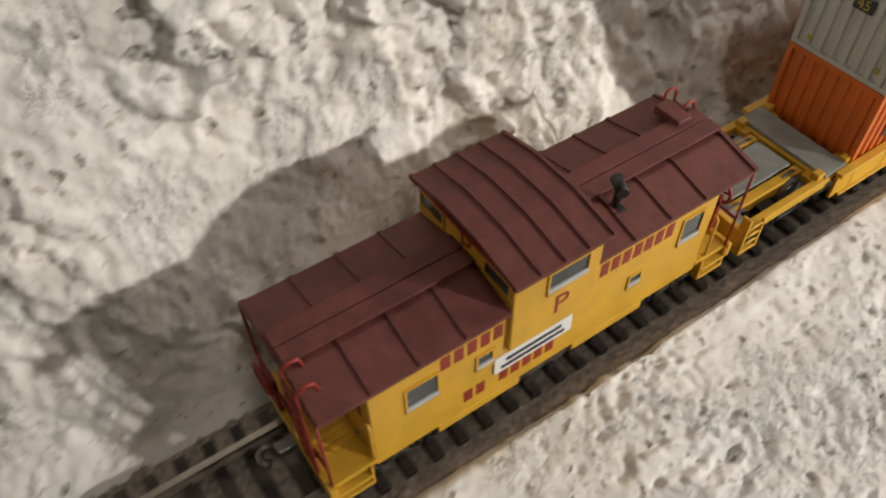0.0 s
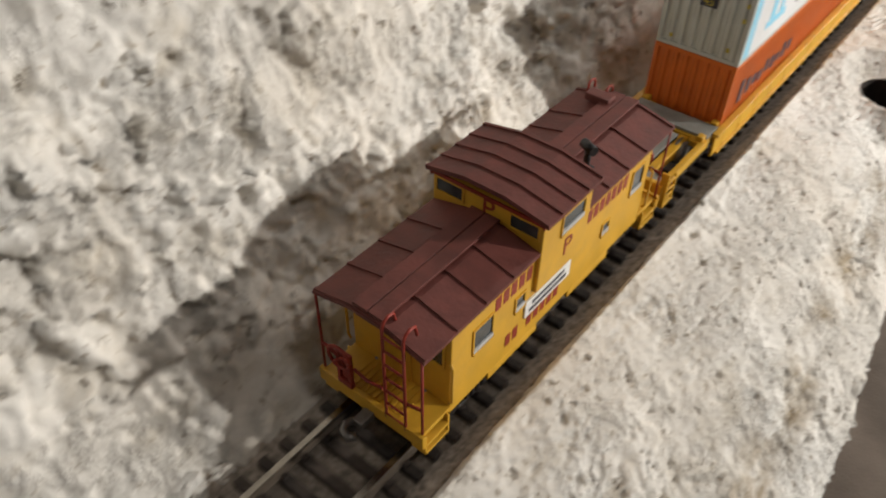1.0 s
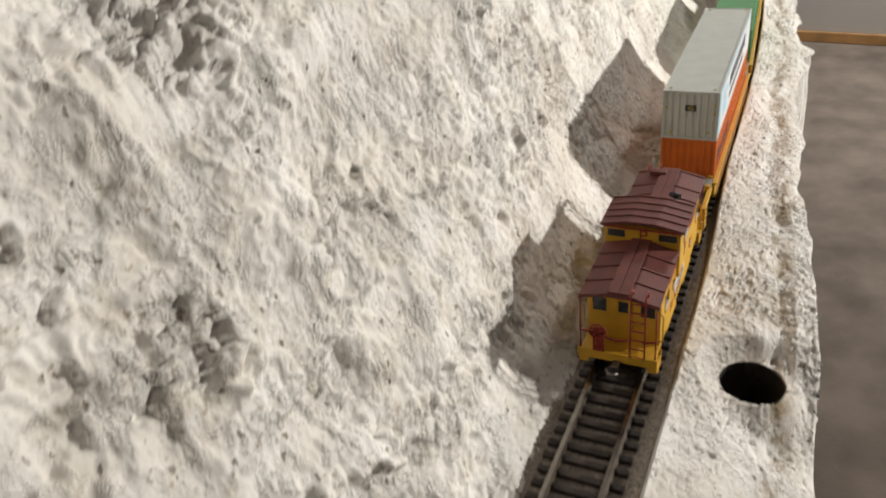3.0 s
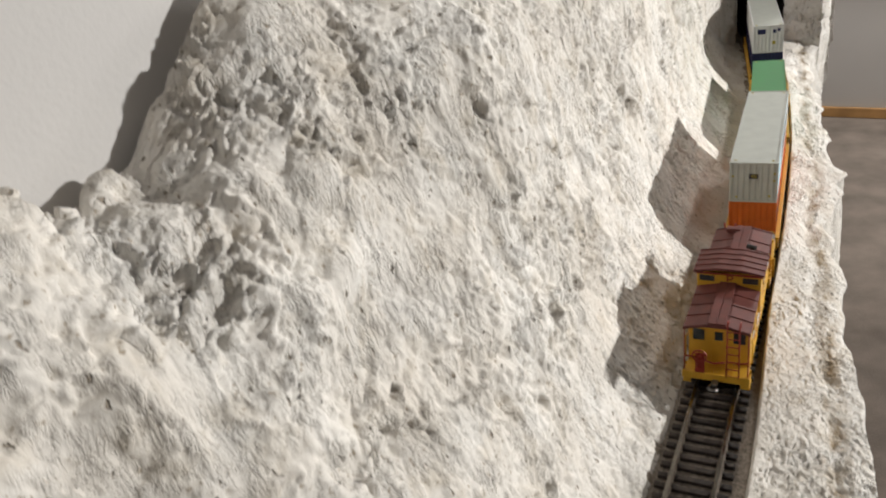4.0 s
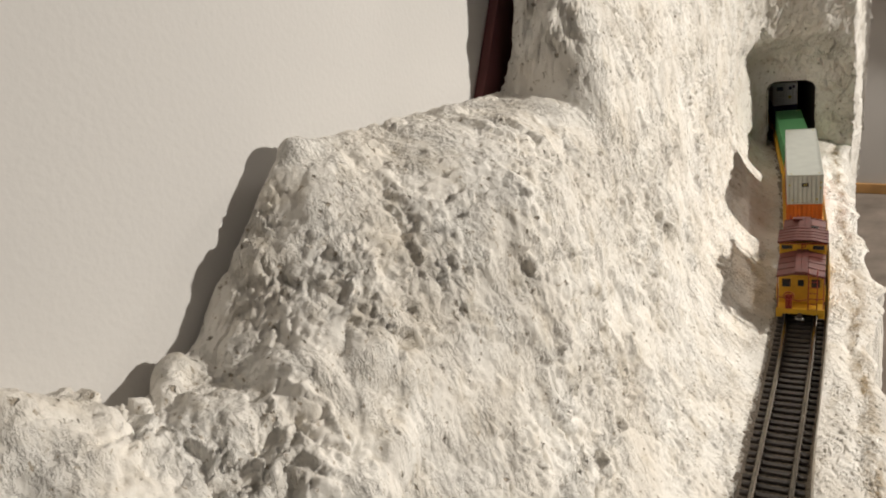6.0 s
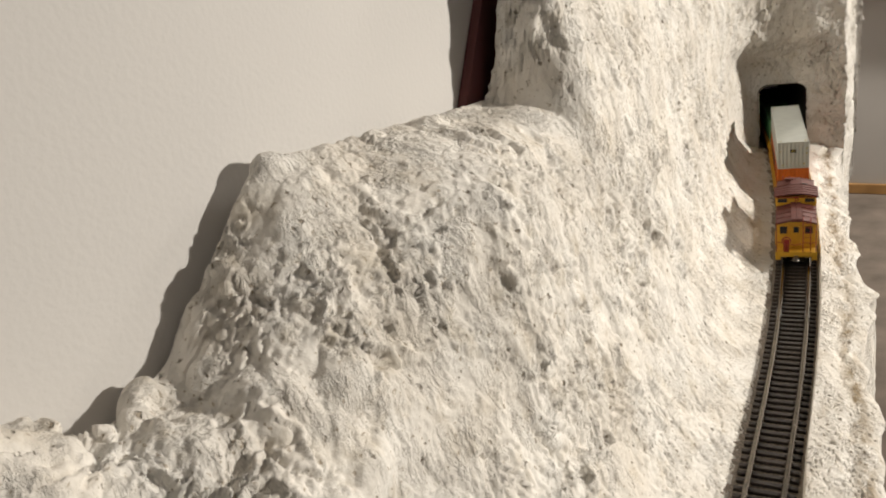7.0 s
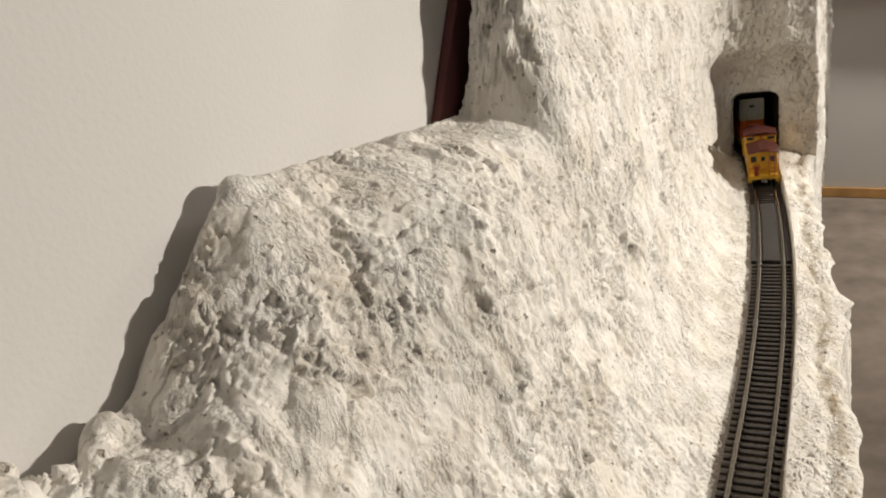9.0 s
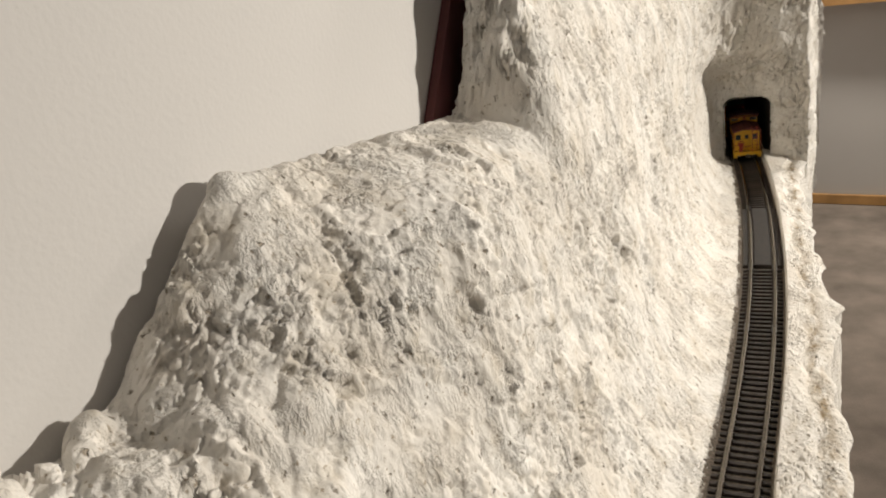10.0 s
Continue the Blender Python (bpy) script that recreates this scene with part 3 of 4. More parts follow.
def ballast_bed():
    ys = np.arange(-0.12, 1.72, 0.0011)
    xs = np.linspace(-0.0245, 0.0235, 46)
    P = np.empty((len(ys), len(xs), 3))
    for i, y in enumerate(ys):
        P[i, :, 0] = xs + (shift(np.array([y]))[0])
        P[i, :, 1] = y
    q = np.stack([P[..., 0].ravel(), P[..., 1].ravel(), P[..., 0].ravel() * 0], -1)
    h = np.clip(0.75 - cells(q * 620, 41), 0, 1) * 0.0011 + value_noise(q * 130, 42) * 0.0004
    P[..., 2] = -0.0049 + h.reshape(P.shape[:2]) * np.where(np.abs(xs) < 0.0145, 0.35, 1.0)[None]
    P[..., 2] += 0.0016 * np.clip((np.abs(xs) - 0.015) / 0.004, 0, 1)[None]
    return tagged(sheet("ballast", P[:, ::-1], BALLAST), "grey-brown fine ballast under the model track", "ballast", kind="structure")


ballast_bed()
track = thing("model_track", "nickel-silver model railway track on dark brown plastic ties", "railway track")

# ---- train ----


def wheelset(parent, y, r=5.0):
    """Two wheels on an axle, its own centre as origin."""
    sec = [(0.0, 0.9), (r * 0.55, 0.9), (r * 0.6, 0.5), (r * 0.86, 0.5), (r, 1.0), (r, -1.0), (r + 0.7, -1.1), (r + 0.7, -1.8), (0.0, -1.8)]
    bms = []
    for side in (-1, 1):
        bm = bmesh.new()
        rows = [[bm.verts.new(Vector((side * (8.6 + w), rr * math.cos(k * math.tau / 20), rr * math.sin(k * math.tau / 20))) * MM) for rr, w in sec] for k in range(20)]
        for k in range(20):
            for i in range(len(sec) - 1):
                bm.faces.new((rows[k][i], rows[(k + 1) % 20][i], rows[(k + 1) % 20][i + 1], rows[k][i + 1]))
        bmesh.ops.remove_doubles(bm, verts=bm.verts, dist=1e-6)
        bms.append(bm)
    bms.append(tube([(-8, 0, 0), (8, 0, 0)], 1.0))
    ob = part("wheelset", merge(*bms), STEEL, parent)
    ob.location = (0, y * MM, r * MM)
    return ob


WHEELS = []


def truck(parent, y, base=20.0):
    """A bogie: two side frames with journals and springs, a bolster, two wheelsets."""
    bms = []
    for s in (-1, 1):
        x0, x1 = sorted((s * 10.8, s * 12.6))
        bms.append(boxes((x0, x1, y - base / 2 - 3, y + base / 2 + 3, 5.6, 7.2), (x0, x1, y - 4, y + 4, 2.2, 6.0), (x0, x1, y - base / 2 - 2.2, y - base / 2 + 2.2, 3.2, 6.4),
                         (x0, x1, y + base / 2 - 2.2, y + base / 2 + 2.2, 3.2, 6.4), bevel=0.4))
        for k in (-2, 0, 2):
            bms.append(tube([(s * 12.2, y + k, 2.6), (s * 12.2, y + k, 5.6)], 0.9))
        for k in (-1, 1):
            bms.append(tube([(s * 12.4, y + k * base / 2, 5.0), (s * 13.3, y + k * base / 2, 5.0)], 1.3))
    bms.append(boxes((-11, 11, y - 2.5, y + 2.5, 4.5, 7.0)))
    ob = part("truck", merge(*bms), BLACK, parent)
    for k in (-1, 1):
        WHEELS.append(wheelset(ob, y + k * base / 2))
    return ob


def coupler(parent, y, way):
    bm = merge(boxes((-1.4, 1.4, min(y, y + way * 5), max(y, y + way * 5), 5.2, 7.4), bevel=0.3),
               tube([(-1.6, y + way * 4.6, 6.3), (-2.2, y + way * 6.4, 6.3), (-1.2, y + way * 8.0, 6.3), (0.8, y + way * 8.4, 6.3), (1.8, y + way * 7.0, 6.3)], 1.0))
    return part("coupler", bm, STEEL, parent, "grey metal knuckle coupler")


def roof_section(half, eave, peak, thick):
    xs = [half * k / 6 for k in range(-6, 7)]
    top = [(x, eave + (peak - eave) * min(1.0, (1 - abs(x) / half) * 1.5)) for x in xs]
    return top + [(x, z - thick) for x, z in top[::-1]]


def rib_section(half, eave, peak):
    xs = [half * k / 6 for k in range(-6, 7)]
    top = [(x, eave + (peak - eave) * min(1.0, (1 - abs(x) / half) * 1.5)) for x in xs]
    return [(x, z + 0.42) for x, z in top] + [(x, z - 0.2) for x, z in top[::-1]]


def window(parent, side, a, b, z0, z1, face, axis="x", trim=0.45, sill=False):
    """A pane in a frame that stands a little proud. axis x: in a side wall at x = face * side; axis y: in an end wall at y = face."""
    if axis == "x":
        f = lambda p, q, u, v, d0, d1: (min(side * (face + d0), side * (face + d1)), max(side * (face + d0), side * (face + d1)), p, q, u, v)
    else:
        f = lambda p, q, u, v, d0, d1: (p, q, min(face + side * d0, face + side * d1), max(face + side * d0, face + side * d1), u, v)
    fr = part("window", boxes(f(a - trim, b + trim, z1, z1 + trim, -0.2, 0.35), f(a - trim, b + trim, z0 - trim, z0, -0.2, 0.6 if sill else 0.35),
                              f(a - trim, a, z0, z1, -0.2, 0.35), f(b, b + trim, z0, z1, -0.2, 0.35)), YELLOW, parent)
    if sill:
        part("window_sill", boxes(f(a - 0.2, b + 0.2, z0 - 0.1, z0 + 1.3, 0.05, 0.42)), SILVER, fr, "silver window sill")
    part("pane", boxes(f(a, b, z0, z1, -0.3, 0.06)), GLASS, fr, "dark smoky pane")
    return fr


def marks(parent, name, side, face, specs, mat, label):
    """Flat prints on a side wall: (y0, y1, z0, z1)."""
    for a, b, c, d in specs:
        part(name, boxes((min(side * face, side * (face + 0.08)), max(side * face, side * (face + 0.08)), a, b, c, d)), mat, parent, label)


def letter(parent, name, text, size, mat, m, label):
    cu = bpy.data.curves.new(name, "FONT")
    cu.body, cu.size, cu.extrude = text, size * MM, 0.05 * MM
    cu.align_x = cu.align_y = "CENTER"
    tmp = bpy.data.objects.new(name, cu)
    scene.collection.objects.link(tmp)
    mesh = bpy.data.meshes.new_from_object(tmp.evaluated_get(bpy.context.evaluated_depsgraph_get()))
    bpy.data.objects.remove(tmp)
    mesh.materials.clear()
    mesh.materials.append(mat)
    ob = new(name, mesh)
    ob.parent = parent
    ob.matrix_basis = m
    ob["label"] = label
    return ob


def caboose():
    c = thing("caboose", "yellow model caboose with maroon roof, cupola and red ladders", "caboose")
    HW, Y0, Y1, EAVE, PEAK = 14.0, 10.0, 94.0, 34.2, 36.6
    body = part("body", boxes((-HW, HW, Y0, Y1, 7.2, 33.4), bevel=0.3), YELLOW, c, "yellow painted car body")
    # lower edge: step boxes and tool boxes under the sides
    for s in (-1, 1):
        part("side_sill", boxes((min(s * 13.2, s * 14.1), max(s * 13.2, s * 14.1), 24, 44, 5.0, 7.4), (min(s * 13.2, s * 14.1), max(s * 13.2, s * 14.1), 58, 78, 5.0, 7.4), bevel=0.25), YELLOW, c)
    part("underframe", boxes((-6, 6, 2, 102, 5.0, 8.4), (-11, 11, 36, 66, 3.6, 7.1), bevel=0.3), BLACK, c)
    roof = part("roof", sweep(roof_section(14.9, EAVE, PEAK, 0.9), 0.4, 103.6), MAROON, c, "maroon sheet-metal roof with raised ribs")
    rib = part("rib", sweep(rib_section(14.9, EAVE, PEAK), -0.45, 0.45), MAROON, roof)
    rib.location.y = 1.2 * MM
    for y in (11.0, 20.6, 30.2, 69.5, 79.0, 88.5, 102.6):
        k = rib.copy()
        scene.collection.objects.link(k)
        k.location.y = y * MM
    for y0, y1 in ((1.0, 39.5), (60, 103)):
        part("running_board", boxes((-3.9, -0.15, y0, y1, 37.2, 37.9), (0.15, 3.9, y0, y1, 37.2, 37.9), *[(-3.4, 3.4, y, y + 1.2, 36.2, 37.3) for y in (y0 + 1, (y0 + y1) / 2, y1 - 2.5)], bevel=0.12), MAROON, roof, "maroon roof walk")
    # cupola, wider than the body
    cup = part("cupola", boxes((-15.1, 15.1, 39.6, 60.0, 21.8, 42.6), bevel=0.3), YELLOW, c, "yellow wide-vision cupola")
    croof = part("cupola_roof", sweep(roof_section(16.6, 43.2, 45.3, 0.9), 38.6, 61.0), MAROON, cup, "maroon ribbed cupola roof")
    crib = part("cupola_rib", sweep(rib_section(16.6, 43.2, 45.3), -0.4, 0.4), MAROON, cup)
    crib.location.y = 38.9 * MM
    for y in (44.3, 49.7, 55.1, 60.6):
        k = crib.copy()
        scene.collection.objects.link(k)
        k.location.y = y * MM
    part("eave_strip", boxes((15.1, 15.5, 39.0, 60.6, 41.3, 42.4), (-15.5, -15.1, 39.0, 60.6, 41.3, 42.4), (-15.5, 15.5, 39.2, 39.6, 41.6, 42.5), (-15.5, 15.5, 60.0, 60.4, 41.6, 42.5)), RED, cup, "red strip under the cupola eaves")
    for x in (-10.2, 10.2):
        window(cup, -1, x - 3.6, x + 3.6, 37.6, 41.0, 39.6, "y")
        window(cup, 1, x - 3.6, x + 3.6, 37.6, 41.0, 60.0, "y")
    for s in (-1, 1):
        window(cup, s, 47.5, 56.5, 34.2, 39.6, 15.1, sill=True)
        window(body, s, 17.5, 24.0, 20.5, 27.5, HW, sill=True)
        window(body, s, 33.0, 36.2, 20.5, 24.5, HW, trim=0.5, sill=True)
        window(body, s, 84.5, 90.0, 22.0, 29.5, HW, sill=True)
        window(body, s, 71.5, 74.5, 17.0, 20.5, HW, trim=0.5, sill=True)
        # road name and number as plain red blocks, board with grey lines
        marks(body, "printed_block", s, HW, [(24.8 + k * 2.9, 26.9 + k * 2.9, 27.2, 31.2) for k in range(5)] + [(62.0 + k * 2.9, 64.1 + k * 2.9, 27.0, 31.0) for k in range(7)], RED, "dark red printed block")
        marks(body, "printed_block", s, HW, [(30.0 + k * 2.9, 32.0 + k * 2.9, 11.0, 14.8) for k in range(2)] + [(38.5 + k * 2.9, 40.6 + k * 2.9, 11.0, 14.8) for k in range(5)], RED, "dark red printed block")
        board = part("slogan_board", boxes((min(s * HW, s * 14.5), max(s * HW, s * 14.5), 36.8, 56.0, 15.2, 20.4), bevel=0.1), WHITE_PRINT, body, "white board with grey lines")
        part("printed_line", boxes((min(s * 14.5, s * 14.56), max(s * 14.5, s * 14.56), 38.4, 54.2, 16.2, 17.3), (min(s * 14.5, s * 14.56), max(s * 14.5, s * 14.56), 39.5, 53.2, 18.2, 19.3)), DARK_PRINT, board)
        letter(cup, "letter_p", "P", 7.6, RED, Matrix.LocRotScale((s * 15.16 * MM, 51.2 * MM, 28.6 * MM), Euler((math.pi / 2, 0, s * math.pi / 2)), None), "red letter P")
    letter(cup, "letter_p", "P", 7.2, RED, Matrix.LocRotScale((0.5 * MM, 39.53 * MM, 38.9 * MM), Euler((math.pi / 2, 0, 0)), None), "red letter P")
    # ends: wall with door and windows, platform, steps, rails, ladder, brake stand
    for way, ye, wall in ((-1, 0.0, Y0), (1, 104.0, Y1)):
        q = lambda d: ye - way * d          # d millimetres inwards from the end sill
        yy = lambda a, b: (min(q(a), q(b)), max(q(a), q(b)))
        door = part("end_door", boxes((-3.4, 3.4, *sorted((wall, wall + way * 0.45)), 10, 31), bevel=0.15), YELLOW, body)
        window(door, way, -1.9, 1.9, 23.0, 28.0, wall + way * 0.45, "y", trim=0.5)
        for x in (-9.2, 9.2):
            window(body, way, x - 2.7, x + 2.7, 22.0, 28.4, wall, "y", trim=0.6)
        plat = part("platform", boxes((-14.2, 14.2, *yy(0.4, 10.2), 8.6, 9.8), (-15.2, 15.2, *yy(-0.5, 0.7), 6.4, 10.4), bevel=0.15), YELLOW, c, "yellow end platform with end sill")
        part("platform_grating", boxes(*[(-8 + 1.5 * k, -7.2 + 1.5 * k, *yy(1.2, 9.4), 9.8, 10.1) for k in range(11)]), YELLOW, plat, "pale grating bars")
        for s in (-1, 1):
            x = lambda a, b: (min(s * a, s * b), max(s * a, s * b))
            part("step", boxes((*x(11.2, 15.2), *yy(0.8, 8.4), 6.2, 6.9), (*x(12.6, 15.2), *yy(0.8, 8.4), 3.4, 4.1), (*x(11.2, 15.0), *yy(0.6, 1.2), 3.2, 9.4), (*x(11.2, 15.0), *yy(8.2, 8.8), 3.2, 9.4), bevel=0.12), YELLOW, plat)
            part("corner_post", tube([(s * 14.2, q(0.6), 9.8), (s * 14.2, q(0.6), 33.8)], 0.32), RED, plat, "red corner post")
            part("grab_rail", tube([(s * 14.3, q(9.2), 12), (s * 15.1, q(9.2), 13), (s * 15.1, q(9.2), 24), (s * 14.3, q(9.2), 25)], 0.35), YELLOW, plat)
        k = -way
        x2 = lambda a, b: (min(k * a, k * b), max(k * a, k * b))
        rails = merge(tube([(-14.2 * k, q(0.6), 18.5), (-9.5 * k, q(0.4), 18.5)], 0.4), tube([(-4.6 * k, q(0.4), 17), (-1 * k, q(0.4), 16), (3.8 * k, q(0.3), 17.4)], 0.38),
                      tube([(9.4 * k, q(0.3), 17.4), (14.2 * k, q(0.6), 18.5)], 0.4))
        part("hand_rail", rails, RED, plat, "red hand rails")
        lx = 7.6 * k
        ladder = []
        for dx in (-2.7, 2.7):
            ladder.append(tube([(lx + dx, q(-0.2), 9.2), (lx + dx, q(-0.2), 37.4), (lx + dx, q(0.5), 38.7), (lx + dx, q(1.8), 39.2), (lx + dx, q(3.2), 38.8), (lx + dx, q(3.8), 36.0)], 0.36))
        ladder += [tube([(lx - 2.7, q(-0.2), z), (lx + 2.7, q(-0.2), z)], 0.3) for z in (10.2, 14.2, 18.4, 22.6, 26.8, 31.0, 35.0)]
        part("ladder", merge(*ladder), RED, plat, "red end ladder")
        stand = part("brake_stand", boxes((*x2(-9.2, -5.0), *yy(-0.5, 0.7), 10.2, 12.0), (*x2(-9.2, -8.3), *yy(-0.4, 0.6), 12, 20), (*x2(-5.9, -5.0), *yy(-0.4, 0.6), 12, 20), (*x2(-9.2, -5.0), *yy(-0.4, 0.6), 18, 21), (*x2(-8.2, -6.0), *yy(0.1, 0.6), 12, 18), bevel=0.15), RED, plat, "red brake stand")
        wheel = [tube([(-7.1 * k + 3.1 * math.cos(a * math.tau / 18), q(-1.3), 20.5 + 3.1 * math.sin(a * math.tau / 18)) for a in range(19)], 0.42)]
        wheel += [tube([(-7.1 * k, q(-1.2), 20.5), (-7.1 * k + 3.1 * math.cos(a), q(-1.3), 20.5 + 3.1 * math.sin(a))], 0.3) for a in (0.3, 1.6, 2.8, 4.1, 5.4)]
        part("brake_wheel", merge(*wheel), RED, stand, "red spoked brake wheel")
        coupler(c, q(0.4), way)
    # roof walk end at the front, smoke pipe with its cap
    part("roof_step", boxes((-8.6, -1.4, 95.5, 99.5, 36.8, 39.0), bevel=0.3), MAROON, roof)
    part("smoke_pipe", merge(tube([(7.2, 70.5, 34.8), (7.2, 70.5, 41.4)], 0.85, 12), tube([(5.2, 71.4, 41.9), (9.2, 69.4, 41.9)], 1.25, 12), boxes((5.6, 8.8, 69.0, 72.0, 35.4, 36.2), bevel=0.2)), BLACK, roof, "black smoke pipe with a T cap")
    truck(c, 22.0, 19.0)
    truck(c, 82.0, 19.0)
    return c


def ring_of(L, W, pitch, depth, flat_sides=False, flat_ends=False):
    """Outline of a container's walls seen from above, with upright folds."""
    def fold(n0, n1, plain):
        out = []
        if plain:
            return [(n0, 0.0), (n1, 0.0)]
        k = max(2, int(abs(n1 - n0) / pitch))
        for i in range(k):
            a = n0 + (n1 - n0) * i / k
            st = (n1 - n0) / k
            out += [(a, 0.0), (a + st * 0.35, 0.0), (a + st * 0.5, depth), (a + st * 0.85, depth)]
        return out + [(n1, 0.0)]
    h = W / 2
    pts = [(x, d) for x, d in fold(-h, h, flat_ends)]
    pts += [(h - d, y) for y, d in fold(0.6, L - 0.6, flat_sides)]
    pts += [(x, L - d) for x, d in fold(h, -h, flat_ends)]
    pts += [(-h + d, y) for y, d in fold(L - 0.6, 0.6, flat_sides)]
    return pts


def container(name, label, H, mat, L=140.0, W=27.0, flat_sides=False, roof_mat=None):
    c = thing(name, label, "shipping container", "containers on the train")
    ring = ring_of(L, W, 3.1, 0.55, flat_sides)
    bm = bmesh.new()
    lo = [bm.verts.new(Vector((x, y, 0.3)) * MM) for x, y in ring]
    hi = [bm.verts.new(Vector((x, y, H - 0.5)) * MM) for x, y in ring]
    k = len(ring)
    for i in range(k):
        bm.faces.new((lo[i], lo[(i + 1) % k], hi[(i + 1) % k], hi[i]))
    bmesh.ops.recalc_face_normals(bm, faces=bm.faces)
    part("shell", bm, mat, c)
    h = W / 2
    part("roof_panel", boxes((-h + 0.3, h - 0.3, 0.4, L - 0.4, H - 0.9, H - 0.25), bevel=0.1), roof_mat or mat, c)
    part("floor_panel", boxes((-h + 0.3, h - 0.3, 0.4, L - 0.4, 0.3, 0.9)), mat, c)
    for x in (-h - 0.15, h - 1.35):
        for y in (-0.2, L - 1.3):
            part("corner_post", boxes((x, x + 1.5, y, y + 1.5, 0, H), bevel=0.15), mat, c)
    for name_, z0, z1 in (("top_rail", H - 1.3, H), ("bottom_rail", 0, 1.2)):
        for spec in ((-h - 0.1, -h + 0.7, 1.3, L - 1.3), (h - 0.7, h + 0.1, 1.3, L - 1.3), (-h + 1.3, h - 1.3, -0.15, 0.6), (-h + 1.3, h - 1.3, L - 0.6, L + 0.15)):
            part(name_, boxes((*spec, z0, z1)), mat, c)
    for x in (-h + 3.0, h - 3.0):
        for y in (4.0, L - 4.0):
            part("lift_ring", tube([(x - 0.7, y, H - 0.25), (x + 0.7, y, H - 0.2)], 0.5), YELLOW_PRINT, c, "small tarnished lifting ring")
    return c


def well_car(first):
    """One unit of an articulated well car; the first has an end platform and coupler behind."""
    u = thing("well_car", "yellow articulated well car with grey end decks", "railway wagon", "well cars")
    for s in (-1, 1):
        x = lambda a, b: (min(s * a, s * b), max(s * a, s * b))
        part("side_sill", boxes((*x(14.3, 15.2), 7, 165, 2.6, 10.2), (*x(13.8, 16.0), 7, 165, 9.9, 11.0), (*x(13.8, 16.0), 10, 162, 2.4, 3.2), bevel=0.15), YELLOW, u)
        part("sill_post", boxes(*[(*x(15.1, 15.32), 14 + 13.2 * k, 15.2 + 13.2 * k, 3.0, 10.0) for k in range(12)]), YELLOW, u)
    part("well_floor", boxes((-13.8, 13.8, 12, 160, 3.6, 4.6)), DECK, u)
    for a, b in ((0.5, 14.5), (157.5, 171.5)):
        d = part("end_deck", boxes((-13.6, 13.6, a + 3, b - 3, 10.2, 11.2), bevel=0.15), DECK, u, "grey end deck plate")
        part("deck_frame", boxes((-13.8, -9.0, a, b, 8.2, 10.1), (9.0, 13.8, a, b, 8.2, 10.1), (-13.8, 13.8, a + 2, a + 4, 8.0, 10.1), (-13.8, 13.8, b - 4, b - 2, 8.0, 10.1)), YELLOW, u)
        for x0 in (-13.2, 11.0):
            for y0 in (a + 0.5, b - 3.1):
                part("bracket", boxes((x0, x0 + 2.2, y0, y0 + 2.6, 10.1, 12.0), bevel=0.2), YELLOW, d, "small yellow bracket")
    if first:
        e = part("end_platform", boxes((-5.2, 5.2, -24, 1, 9.2, 10.3), (-12.6, 12.6, -25.5, -22.5, 9.2, 10.3), bevel=0.2), DECK, u, "grey end walkway")
        part("end_frame", boxes((-8.4, -5.8, -24, 2, 6.0, 10.0), (5.8, 8.4, -24, 2, 6.0, 10.0), (-14.0, 14.0, -27.0, -25.4, 5.0, 10.6), (12.2, 14.2, -25.4, 4.0, 7.6, 10.4), (-14.2, -12.2, -25.4, 4.0, 7.6, 10.4), bevel=0.2), YELLOW, e, "yellow end frame")
        for s in (-1, 1):
            part("end_ladder", merge(boxes((min(s * 12.8, s * 15.2), max(s * 12.8, s * 15.2), -26.4, -25.6, 2.4, 14.5), (min(s * 14.2, s * 15.2), max(s * 14.2, s * 15.2), -25.6, -20.0, 2.4, 3.4), (min(s * 14.4, s * 15.2), max(s * 14.4, s * 15.2), -20.8, -20.0, 2.4, 12.0), bevel=0.15),
                                     *[tube([(s * 14.8, -25.8, z), (s * 14.8, -20.4, z)], 0.35) for z in (5.4, 8.0, 10.8)]), YELLOW, e)
        part("hand_brake", merge(tube([(-8.5 + 2.6 * math.cos(k * math.tau / 14), -27.6, 12.4 + 2.6 * math.sin(k * math.tau / 14)) for k in range(15)], 0.4), boxes((-9.4, -7.6, -27.2, -25.6, 9, 14), bevel=0.2)), YELLOW, e)
        coupler(u, -26.8, -1)
        truck(u, -12.0, 20.0)
    truck(u, 172.0, 20.0)
    return u


CABOOSE = caboose()
UNITS = [well_car(True), well_car(False), well_car(False)]
orange = container("container", "orange corrugated container with dark blue print in the well", 24.8, ORANGE)
grey = container("container", "pale grey container stacked on top, light blue print, number 45", 25.6, GREY, flat_sides=True)
green = container("container", "green corrugated container riding alone in its well", 26.5, GREEN)
navy = container("container", "navy blue container at the bottom of a stack", 24.8, NAVY)
white = container("container", "white container with small prints on top of a navy one", 26.0, WHITE, roof_mat=GREY)

